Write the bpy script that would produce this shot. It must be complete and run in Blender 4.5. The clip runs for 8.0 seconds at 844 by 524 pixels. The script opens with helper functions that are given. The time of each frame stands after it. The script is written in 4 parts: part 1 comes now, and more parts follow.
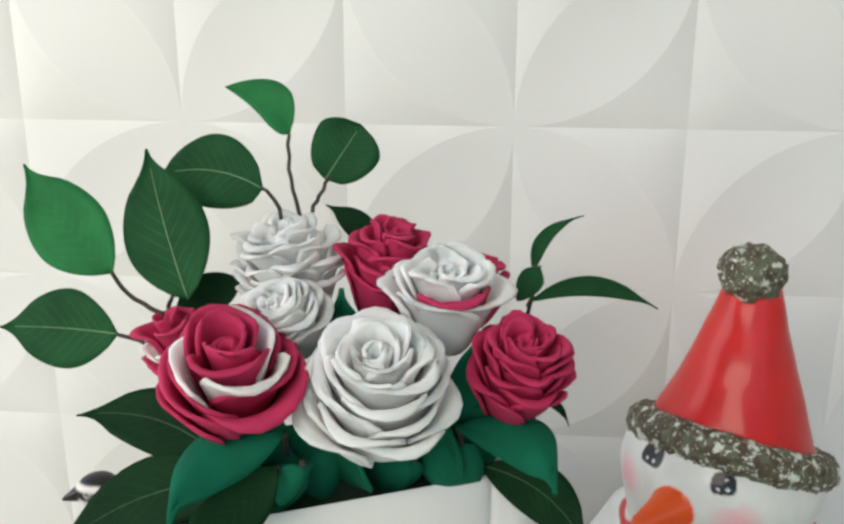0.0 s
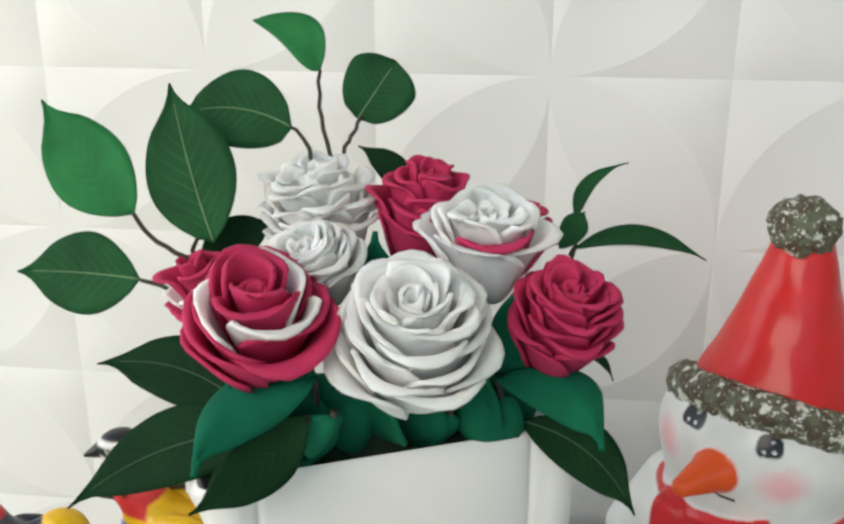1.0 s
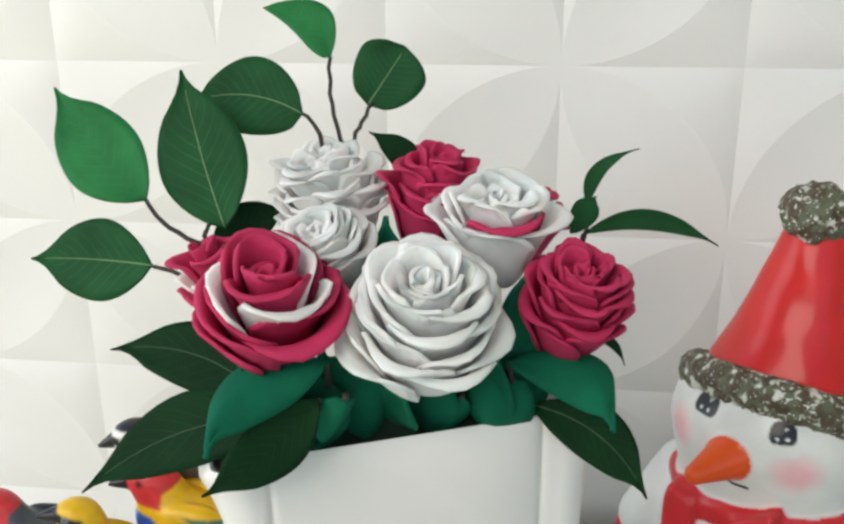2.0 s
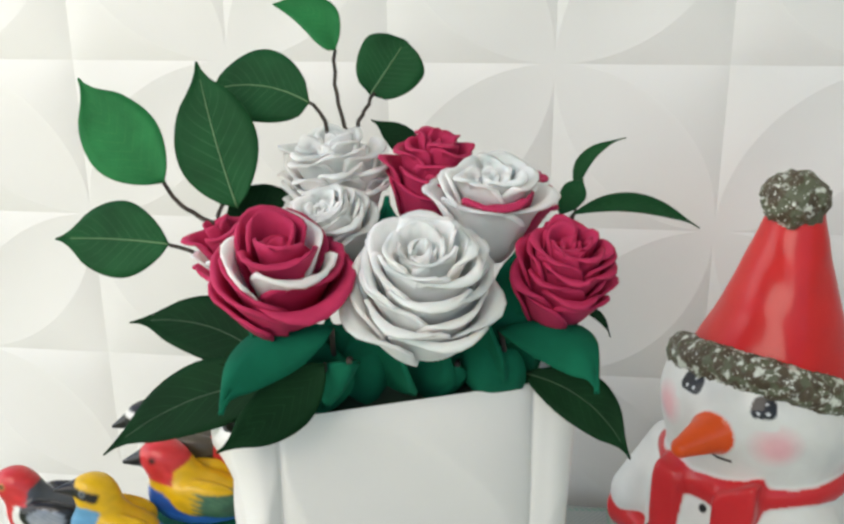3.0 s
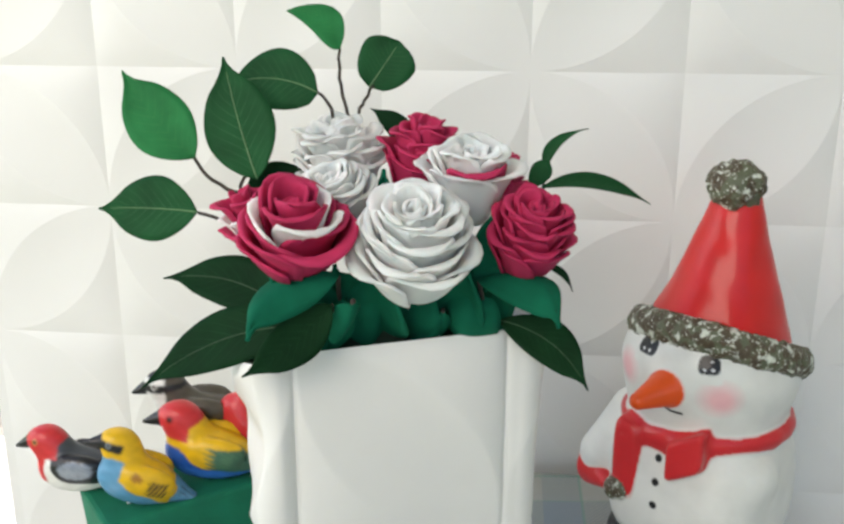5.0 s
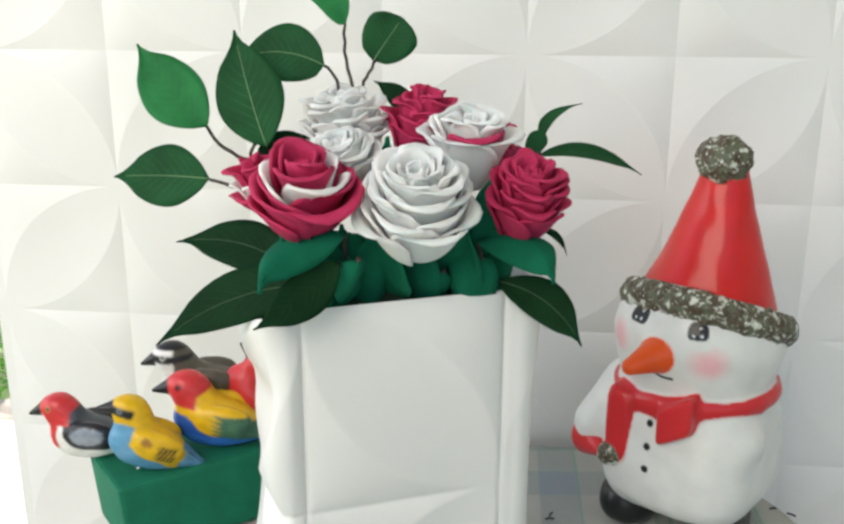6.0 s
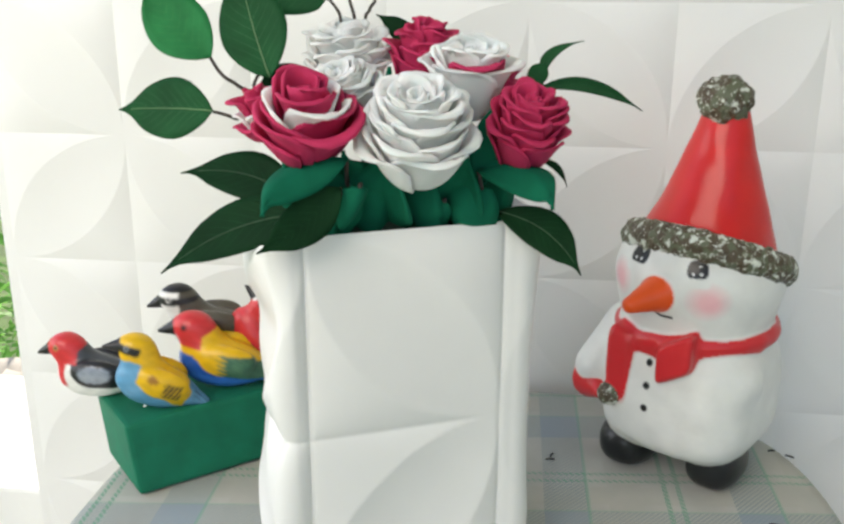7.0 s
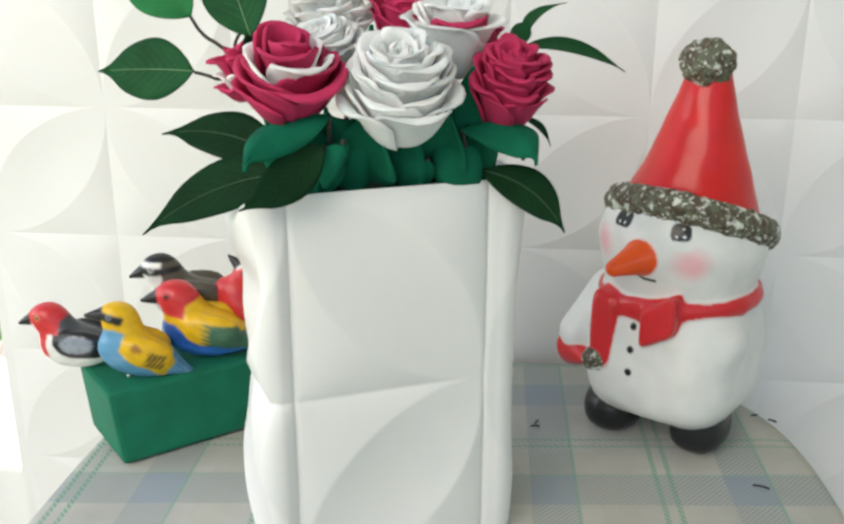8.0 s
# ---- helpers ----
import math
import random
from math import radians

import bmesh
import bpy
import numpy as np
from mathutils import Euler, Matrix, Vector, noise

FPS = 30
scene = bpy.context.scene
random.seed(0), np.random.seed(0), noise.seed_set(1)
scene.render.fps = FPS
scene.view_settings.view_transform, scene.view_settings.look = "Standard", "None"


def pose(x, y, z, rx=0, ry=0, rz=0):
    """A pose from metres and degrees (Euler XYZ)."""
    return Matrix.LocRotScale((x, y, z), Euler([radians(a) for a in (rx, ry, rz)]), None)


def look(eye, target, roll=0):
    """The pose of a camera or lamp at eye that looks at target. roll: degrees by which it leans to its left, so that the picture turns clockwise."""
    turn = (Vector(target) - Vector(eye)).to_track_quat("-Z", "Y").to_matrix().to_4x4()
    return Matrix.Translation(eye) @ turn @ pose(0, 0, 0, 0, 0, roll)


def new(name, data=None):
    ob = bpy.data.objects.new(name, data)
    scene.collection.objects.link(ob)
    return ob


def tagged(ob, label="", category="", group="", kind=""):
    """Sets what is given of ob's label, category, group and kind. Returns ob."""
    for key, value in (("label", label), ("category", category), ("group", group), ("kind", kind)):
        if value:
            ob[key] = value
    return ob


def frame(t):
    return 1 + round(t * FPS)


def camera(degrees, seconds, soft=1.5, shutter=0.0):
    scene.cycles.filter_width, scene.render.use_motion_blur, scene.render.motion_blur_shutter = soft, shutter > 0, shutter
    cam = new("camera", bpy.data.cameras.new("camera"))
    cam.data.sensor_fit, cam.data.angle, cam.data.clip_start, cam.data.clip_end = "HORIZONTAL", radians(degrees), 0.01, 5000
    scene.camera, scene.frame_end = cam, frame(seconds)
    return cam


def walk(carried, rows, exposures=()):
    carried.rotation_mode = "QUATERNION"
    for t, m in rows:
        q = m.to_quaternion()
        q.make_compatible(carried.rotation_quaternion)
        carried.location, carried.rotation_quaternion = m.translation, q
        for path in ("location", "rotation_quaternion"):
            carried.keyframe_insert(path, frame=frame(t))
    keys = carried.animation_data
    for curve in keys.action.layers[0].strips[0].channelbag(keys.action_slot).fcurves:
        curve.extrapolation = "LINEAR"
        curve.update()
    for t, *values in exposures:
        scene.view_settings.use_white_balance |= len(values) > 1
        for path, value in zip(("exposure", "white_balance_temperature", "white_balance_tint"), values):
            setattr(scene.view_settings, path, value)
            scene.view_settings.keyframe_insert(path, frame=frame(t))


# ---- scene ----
cam = camera(48.1, 8.0, 2.7)
PATH = [
    (0, (0.082, 0.014, 0.464), (-0.085, 1.914, -0.137), 0.1),
    (0.5, (0.076, 0.029, 0.452), (-0.096, 1.923, -0.168), 0.2),
    (1, (0.073, 0.032, 0.445), (-0.135, 1.909, -0.212), 0.2),
    (1.5, (0.073, 0.033, 0.442), (-0.154, 1.908, -0.217), -0.1),
    (3, (0.08, -0.003, 0.435), (-0.161, 1.876, -0.204), -0.4),
    (3.5, (0.083, -0.03, 0.435), (-0.152, 1.856, -0.188), -0.3),
    (4, (0.087, -0.054, 0.437), (-0.141, 1.835, -0.179), -0.3),
    (4.5, (0.088, -0.072, 0.433), (-0.133, 1.823, -0.165), -0.1),
    (6, (0.088, -0.121, 0.412), (-0.116, 1.784, -0.161), 0.2),
    (6.5, (0.092, -0.131, 0.4), (-0.119, 1.767, -0.197), 0.3),
    (7, (0.093, -0.135, 0.388), (-0.124, 1.754, -0.231), 0.2),
    (7.5, (0.092, -0.139, 0.378), (-0.115, 1.747, -0.257), 0.1),
    (8, (0.093, -0.139, 0.371), (-0.088, 1.747, -0.269), 0.1),
]
walk(cam, [(t, look(eye, target, roll)) for t, eye, target, roll in PATH],
     exposures=[(0.0, 0.76, 7200, 13), (1.5, 0.82, 7200, 13), (4.5, 0.84, 7200, 13), (8.0, 0.93, 7200, 12)])

# ---- world, sun and large lights ----
world = bpy.data.worlds.new("world")
scene.world = world
world.use_nodes = True
wn = world.node_tree
sky = wn.nodes.new("ShaderNodeTexSky")
sky.sky_type = "NISHITA"
sky.sun_disc = False
sky.sun_elevation, sky.sun_rotation = radians(47), radians(-11)
wn.links.new(sky.outputs["Color"], wn.nodes["Background"].inputs["Color"])
wn.nodes["Background"].inputs["Strength"].default_value = 0.15

sun_data = bpy.data.lights.new("sun", "SUN")
sun_data.energy, sun_data.angle, sun_data.color = 4.5, radians(0.6), (1.0, 0.95, 0.88)
sun = new("sun", sun_data)
sun.matrix_world = look((-1.2, 6.0, 6.5), (0, 0, 0))

# sky light through the open side of the porch
opening_data = bpy.data.lights.new("opening_light", "AREA")
opening_data.shape, opening_data.size, opening_data.size_y = "RECTANGLE", 1.6, 1.0
opening_data.energy, opening_data.color = 15.0, (1.0, 0.94, 0.85)
opening = new("opening_light", opening_data)
opening.matrix_world = look((-0.80, -1.15, 1.40), (0.0, 0.5, 0.15))

# daylight from the garden past the open end of the wall
garden_data = bpy.data.lights.new("garden_light", "AREA")
garden_data.shape, garden_data.size, garden_data.size_y = "RECTANGLE", 0.8, 0.7
garden_data.energy, garden_data.color = 2.4, (0.96, 0.99, 1.0)
garden = new("garden_light", garden_data)
garden.matrix_world = look((-1.05, 0.28, 0.42), (-0.15, 0.60, 0.15))


# ---- materials ----
def shader(name, base=(0.8, 0.8, 0.8), rough=0.5, spread=0.06, scale=60.0, bump=0.1, fine=600.0, sss=0.0, depth=0.004, coat=0.0, attribute="", gloss=0.5):
    """A paint, plastic or foam with stains at one scale and grain at another."""
    m = bpy.data.materials.new(name)
    m.use_nodes = True
    t = m.node_tree
    b = t.nodes["Principled BSDF"]
    b.inputs["Roughness"].default_value = rough
    b.inputs["Subsurface Weight"].default_value = sss
    b.inputs["Subsurface Radius"].default_value = (depth, 0.8 * depth, 0.8 * depth)
    b.inputs["Subsurface Scale"].default_value = 1.0
    b.inputs["Coat Weight"].default_value = coat
    b.inputs["Specular IOR Level"].default_value = gloss
    b.inputs["Coat Roughness"].default_value = 0.12
    co = t.nodes.new("ShaderNodeTexCoord")
    n1 = t.nodes.new("ShaderNodeTexNoise")
    n1.inputs["Scale"].default_value, n1.inputs["Detail"].default_value = scale, 4.0
    n2 = t.nodes.new("ShaderNodeTexNoise")
    n2.inputs["Scale"].default_value, n2.inputs["Detail"].default_value = fine, 2.0
    for n in (n1, n2):
        t.links.new(co.outputs["Object"], n.inputs["Vector"])
    ramp = t.nodes.new("ShaderNodeMapRange")
    ramp.inputs["From Min"].default_value, ramp.inputs["From Max"].default_value = 0.3, 0.7
    ramp.inputs["To Min"].default_value, ramp.inputs["To Max"].default_value = 1.0 - spread, 1.0 + spread
    t.links.new(n1.outputs["Fac"], ramp.inputs["Value"])
    mul = t.nodes.new("ShaderNodeVectorMath")
    mul.operation = "SCALE"
    if attribute:
        at = t.nodes.new("ShaderNodeAttribute")
        at.attribute_name = attribute
        t.links.new(at.outputs["Color"], mul.inputs[0])
    else:
        mul.inputs[0].default_value = base
    t.links.new(ramp.outputs["Result"], mul.inputs["Scale"])
    t.links.new(mul.outputs["Vector"], b.inputs["Base Color"])
    rr = t.nodes.new("ShaderNodeMapRange")
    rr.inputs["To Min"].default_value, rr.inputs["To Max"].default_value = rough - 0.06, rough + 0.08
    t.links.new(n1.outputs["Fac"], rr.inputs["Value"])
    t.links.new(rr.outputs["Result"], b.inputs["Roughness"])
    bp = t.nodes.new("ShaderNodeBump")
    bp.inputs["Strength"].default_value, bp.inputs["Distance"].default_value = bump, 0.001
    t.links.new(n2.outputs["Fac"], bp.inputs["Height"])
    t.links.new(bp.outputs["Normal"], b.inputs["Normal"])
    return m


def leaf_shader(name, base, vein, vein_strength, rough):
    """A leaf: pale side veins that run from the midrib to the edge, mottling and a soft gloss."""
    m = shader(name, base, rough, 0.22, 45.0, 0.25, 900.0)
    t = m.node_tree
    b = t.nodes["Principled BSDF"]
    mul = [n for n in t.nodes if n.bl_idname == "ShaderNodeVectorMath"][0]
    b.inputs["Specular IOR Level"].default_value = 0.09
    uv = t.nodes.new("ShaderNodeUVMap")
    sep = t.nodes.new("ShaderNodeSeparateXYZ")
    t.links.new(uv.outputs["UV"], sep.inputs["Vector"])

    def math_node(op, a, c):
        n = t.nodes.new("ShaderNodeMath")
        n.operation = op
        for socket, v in zip(n.inputs, (a, c)):
            if isinstance(v, (int, float)):
                socket.default_value = v
            elif v is not None:
                t.links.new(v, socket)
        return n.outputs["Value"]

    across = math_node("ABSOLUTE", math_node("SUBTRACT", sep.outputs["Y"], 0.5), None)
    run = math_node("SUBTRACT", math_node("MULTIPLY", sep.outputs["X"], 11.0), math_node("MULTIPLY", across, 6.0))
    wave = math_node("ABSOLUTE", math_node("SUBTRACT", math_node("FRACT", run, None), 0.5), None)
    line = math_node("LESS_THAN", wave, 0.05)
    fade = math_node("MULTIPLY", line, math_node("SUBTRACT", 1.0, math_node("MULTIPLY", across, 2.0)))
    noise_node = [n for n in t.nodes if n.bl_idname == "ShaderNodeTexNoise"][0]
    fade = math_node("MULTIPLY", fade, math_node("MULTIPLY", noise_node.outputs["Fac"], vein_strength))
    mix = t.nodes.new("ShaderNodeMix")
    mix.data_type = "RGBA"
    t.links.new(fade, mix.inputs[0])
    t.links.new(mul.outputs["Vector"], mix.inputs[6])
    mix.inputs[7].default_value = (*vein, 1.0)
    t.links.new(mix.outputs[2], b.inputs["Base Color"])
    return m


def fur_shader(name):
    """Rough moulded fur trim, olive brown with dry-brushed white dabs."""
    m = shader(name, (0.085, 0.062, 0.036), 0.55, 0.35, 120.0, 0.6, 420.0)
    t = m.node_tree
    b = t.nodes["Principled BSDF"]
    mul = [n for n in t.nodes if n.bl_idname == "ShaderNodeVectorMath"][0]
    co = [n for n in t.nodes if n.bl_idname == "ShaderNodeTexCoord"][0]
    source = mul.outputs["Vector"]
    for scale, colour, low, high in ((120.0, (0.105, 0.115, 0.070), 0.48, 0.56), (140.0, (0.62, 0.65, 0.58), 0.56, 0.64), (420.0, (0.60, 0.62, 0.55), 0.60, 0.66)):
        n = t.nodes.new("ShaderNodeTexNoise")
        n.inputs["Scale"].default_value, n.inputs["Detail"].default_value = scale, 5.0
        t.links.new(co.outputs["Object"], n.inputs["Vector"])
        r = t.nodes.new("ShaderNodeMapRange")
        r.inputs["From Min"].default_value, r.inputs["From Max"].default_value = low, high
        t.links.new(n.outputs["Fac"], r.inputs["Value"])
        mix = t.nodes.new("ShaderNodeMix")
        mix.data_type = "RGBA"
        t.links.new(r.outputs["Result"], mix.inputs[0])
        t.links.new(source, mix.inputs[6])
        mix.inputs[7].default_value = (*colour, 1.0)
        source = mix.outputs[2]
    t.links.new(source, b.inputs["Base Color"])
    return m


def plaid_shader(name):
    """Woven plaid: cream ground, grey-blue bands, thin doubled green stripes, twill grain."""
    m = shader(name, (0.44, 0.44, 0.40), 0.85, 0.10, 25.0, 0.5, 1500.0)
    t = m.node_tree
    b = t.nodes["Principled BSDF"]
    mul = [n for n in t.nodes if n.bl_idname == "ShaderNodeVectorMath"][0]
    co = [n for n in t.nodes if n.bl_idname == "ShaderNodeTexCoord"][0]
    sep = t.nodes.new("ShaderNodeSeparateXYZ")
    t.links.new(co.outputs["Object"], sep.inputs["Vector"])

    def mth(op, a, c=None):
        n = t.nodes.new("ShaderNodeMath")
        n.operation = op
        for socket, v in zip(n.inputs, (a, c)):
            if isinstance(v, (int, float)):
                socket.default_value = v
            elif v is not None:
                t.links.new(v, socket)
        return n.outputs["Value"]

    # the weave lies a little askew on the table
    weft = mth("ADD", sep.outputs[0], mth("MULTIPLY", mth("SUBTRACT", sep.outputs[1], 0.46), 0.02))
    warp = mth("SUBTRACT", sep.outputs[1], mth("MULTIPLY", mth("SUBTRACT", sep.outputs[0], 0.13), 0.09))

    def band(axis, period, centre, half):
        q = mth("FRACT", mth("DIVIDE", mth("SUBTRACT", (weft, warp)[axis], centre - period / 2), period))
        d = mth("ABSOLUTE", mth("SUBTRACT", q, 0.5))
        return mth("LESS_THAN", d, half / period)

    hatch = mth("GREATER_THAN", mth("FRACT", mth("MULTIPLY", mth("SUBTRACT", sep.outputs[0], mth("MULTIPLY", sep.outputs[1], 0.85)), 250.0)), 0.42)
    rib = mth("GREATER_THAN", mth("FRACT", mth("MULTIPLY", mth("ADD", sep.outputs[0], sep.outputs[1]), 190.0)), 0.5)
    source = mul.outputs["Vector"]

    def lay(fac, colour):
        nonlocal source
        mix = t.nodes.new("ShaderNodeMix")
        mix.data_type = "RGBA"
        t.links.new(fac, mix.inputs[0])
        t.links.new(source, mix.inputs[6])
        mix.inputs[7].default_value = (*colour, 1.0)
        source = mix.outputs[2]

    PX, PY = 0.1415, 0.150
    across, along = band(0, PX, 0.131, 0.0165), band(1, PY, 0.459, 0.0195)
    either, both = mth("MAXIMUM", across, along), mth("MULTIPLY", across, along)
    wear = [n for n in t.nodes if n.bl_idname == "ShaderNodeTexNoise"][0].outputs["Fac"]
    ink = mth("ADD", 0.45, mth("MULTIPLY", wear, 0.7))
    pale = mth("MULTIPLY", mth("MAXIMUM", band(0, PX, 0.176, 0.0130), band(1, PY, 0.500, 0.0120)), 0.30)
    lay(pale, (0.40, 0.39, 0.33))
    lay(mth("MULTIPLY", mth("MULTIPLY", either, mth("ADD", mth("MULTIPLY", hatch, 0.62), 0.22)), ink), (0.25, 0.30, 0.31))
    lay(mth("MULTIPLY", mth("MULTIPLY", both, ink), 0.85), (0.25, 0.315, 0.375))
    for off in (-0.0052, 0.0052):
        lay(mth("MULTIPLY", mth("MULTIPLY", band(0, PX, 0.212 + off, 0.0019), mth("ADD", mth("MULTIPLY", rib, 0.6), 0.3)), ink), (0.12, 0.33, 0.22))
        lay(mth("MULTIPLY", mth("MULTIPLY", band(1, PY, 0.526 + off, 0.0019), mth("MULTIPLY", rib, 0.9)), ink), (0.12, 0.33, 0.22))
    lay(mth("MULTIPLY", mth("MULTIPLY", band(0, PX, 0.1475, 0.0013), ink), 0.6), (0.15, 0.36, 0.25))
    lay(mth("MULTIPLY", mth("MULTIPLY", band(1, PY, 0.479, 0.0010), ink), 0.4), (0.15, 0.36, 0.25))
    t.links.new(source, b.inputs["Base Color"])
    return m


PANEL = shader("panel_plastic", (0.780, 0.770, 0.750), 0.42, 0.02, 9.0, 0.04, 350.0)
VASE = shader("vase_plastic", (0.79, 0.78, 0.755), 0.38, 0.025, 14.0, 0.04, 350.0)
WHITE_FOAM = shader("white_foam", (0.91, 0.89, 0.865), 0.82, 0.02, 80.0, 0.12, 900.0, sss=0.9, depth=0.011, gloss=0.2)
CRIMSON_FOAM = shader("crimson_foam", (0.49, 0.030, 0.100), 0.70, 0.10, 70.0, 0.12, 900.0, sss=0.10, gloss=0.2)
GREEN_FOAM = shader("green_foam", (0.002, 0.120, 0.066), 0.85, 0.12, 60.0, 0.15, 900.0, gloss=0.08)
DARK_LEAF = leaf_shader("dark_leaf", (0.010, 0.070, 0.024), (0.10, 0.26, 0.12), 0.42, 0.58)
DEEP_LEAF = leaf_shader("deep_leaf", (0.004, 0.030, 0.010), (0.03, 0.12, 0.05), 0.40, 0.65)
BRIGHT_LEAF = leaf_shader("bright_leaf", (0.015, 0.160, 0.050), (0.10, 0.34, 0.10), 0.25, 0.55)
DEEP_VEIN = shader("dull_vein", (0.03, 0.08, 0.035), 0.6, 0.15, 90.0)
VEIN = shader("pale_vein", (0.11, 0.23, 0.10), 0.5, 0.15, 90.0)
TWIG = shader("twig_bark", (0.045, 0.035, 0.028), 0.75, 0.3, 220.0, 0.4)
PAINT = shader("glossy_paint", rough=0.38, spread=0.05, scale=50.0, bump=0.15, fine=180.0, coat=0.32, gloss=0.25, attribute="paint")
FUR = fur_shader("fur_trim")
BOX_PAPER = shader("green_box", (0.002, 0.155, 0.085), 0.72, 0.14, 40.0, 0.2, 500.0, gloss=0.25)
PLAID = plaid_shader("plaid_cloth")
# near-black base puts the shade between the leaves into the foam's colour
SHADED_FOAM = shader("floral_foam", (0.006, 0.022, 0.012), 0.95, 0.3, 90.0, 0.8, 300.0)
PLASTER = shader("white_plaster", (0.78, 0.77, 0.74), 0.8, 0.06, 5.0, 0.3, 120.0)
TILE = shader("floor_tile", (0.52, 0.50, 0.46), 0.5, 0.12, 6.0, 0.1, 90.0)
WOOD = shader("table_wood", (0.24, 0.15, 0.08), 0.55, 0.25, 18.0, 0.3, 120.0)
GRASS = shader("lawn_grass", (0.07, 0.12, 0.035), 0.9, 0.4, 8.0, 0.8, 60.0)
HEDGE = shader("hedge_leaf", (0.09, 0.26, 0.05), 0.5, 0.4, 12.0, 0.3, 80.0)
hedge_nodes = HEDGE.node_tree
through_leaf, leaf_mix = hedge_nodes.nodes.new("ShaderNodeBsdfTranslucent"), hedge_nodes.nodes.new("ShaderNodeMixShader")
through_leaf.inputs["Color"].default_value, leaf_mix.inputs["Fac"].default_value = (0.22, 0.50, 0.12, 1.0), 0.5
hedge_nodes.links.new(hedge_nodes.nodes["Principled BSDF"].outputs["BSDF"], leaf_mix.inputs[1])
hedge_nodes.links.new(through_leaf.outputs["BSDF"], leaf_mix.inputs[2])
hedge_nodes.links.new(leaf_mix.outputs["Shader"], hedge_nodes.nodes["Material Output"].inputs["Surface"])
STONE = shader("grey_stone", (0.33, 0.31, 0.28), 0.9, 0.3, 14.0, 0.6, 90.0)
PETAL_RED = shader("red_petal", (0.55, 0.03, 0.05), 0.6, 0.2, 30.0)
BLACK = shader("black_speck", (0.01, 0.01, 0.012), 0.4, 0.2, 60.0)


# ---- builders ----
def mesh_of(name, verts, faces, material, smooth=True, uvs=None, paint=None, slots=None):
    me = bpy.data.meshes.new(name)
    me.from_pydata([tuple(map(float, v)) for v in verts], [], [tuple(map(int, f)) for f in faces])
    for m in (material if isinstance(material, (list, tuple)) else [material]):
        me.materials.append(m)
    if smooth:
        me.polygons.foreach_set("use_smooth", [True] * len(me.polygons))
    if slots is not None:
        me.polygons.foreach_set("material_index", [int(i) for i in slots])
    if uvs is not None:
        layer = me.uv_layers.new(name="UVMap")
        idx = np.empty(len(me.loops), dtype=np.int32)
        me.loops.foreach_get("vertex_index", idx)
        layer.data.foreach_set("uv", np.asarray(uvs, dtype=np.float32)[idx].ravel())
    if paint is not None:
        a = me.color_attributes.new("paint", "FLOAT_COLOR", "POINT")
        a.data.foreach_set("color", np.hstack([paint, np.ones((len(paint), 1))]).astype(np.float32).ravel())
    me.update()
    return me


def part(name, me, parent, label=""):
    ob = new(name, me)
    ob.parent = parent
    if label:
        tagged(ob, label)
    return ob


def thing(name, m, label, category, group="", kind=""):
    ob = new(name)
    ob.empty_display_size = 0.02
    ob.matrix_world = m
    return tagged(ob, label, category, group, kind)


def box_data(lo, hi, bevel=0.0):
    bm = bmesh.new()
    bmesh.ops.create_cube(bm, size=1.0)
    for v in bm.verts:
        v.co = Vector([lo[i] + (v.co[i] + 0.5) * (hi[i] - lo[i]) for i in range(3)])
    if bevel:
        bmesh.ops.bevel(bm, geom=bm.edges[:], offset=bevel, segments=2, affect="EDGES", profile=0.6)
    vs = [v.co[:] for v in bm.verts]
    bm.verts.index_update()
    fs = [[v.index for v in f.verts] for f in bm.faces]
    bm.free()
    return vs, fs


def sheet(P, thick, crisp=False):
    """A bent sheet of that thickness from a grid of points. Gives verts, faces, uvs."""
    P = np.asarray(P, dtype=float)
    a, b = P.shape[:2]
    n = np.cross(np.gradient(P, axis=0), np.gradient(P, axis=1))
    n /= np.linalg.norm(n, axis=2, keepdims=True) + 1e-12
    verts = np.vstack([(P + n * thick / 2).reshape(-1, 3), (P - n * thick / 2).reshape(-1, 3)])
    uu, vv = np.meshgrid(np.linspace(0, 1, a), np.linspace(0, 1, b), indexing="ij")
    uv = np.tile(np.stack([uu, vv], -1).reshape(-1, 2), (2, 1))
    i, j = np.meshgrid(np.arange(a - 1), np.arange(b - 1), indexing="ij")
    q = np.stack([i * b + j, (i + 1) * b + j, (i + 1) * b + j + 1, i * b + j + 1], -1).reshape(-1, 4)
    k = a * b
    faces = [list(f) for f in q] + [list(f[::-1] + k) for f in q]
    ring = [j for j in range(b)] + [i * b + b - 1 for i in range(1, a)] + [(a - 1) * b + j for j in range(b - 2, -1, -1)] + [i * b for i in range(a - 2, 0, -1)]
    if crisp:
        extra = len(verts)
        verts = np.vstack([verts, verts[ring], verts[[r + k for r in ring]]])
        uv = np.vstack([uv, uv[ring], uv[ring]])
        m = len(ring)
        faces += [[extra + i, extra + (i + 1) % m, extra + m + (i + 1) % m, extra + m + i] for i in range(m)]
        return verts, faces, uv
    for x, y in zip(ring, ring[1:] + ring[:1]):
        faces.append([x, y, y + k, x + k])
    return verts, faces, uv


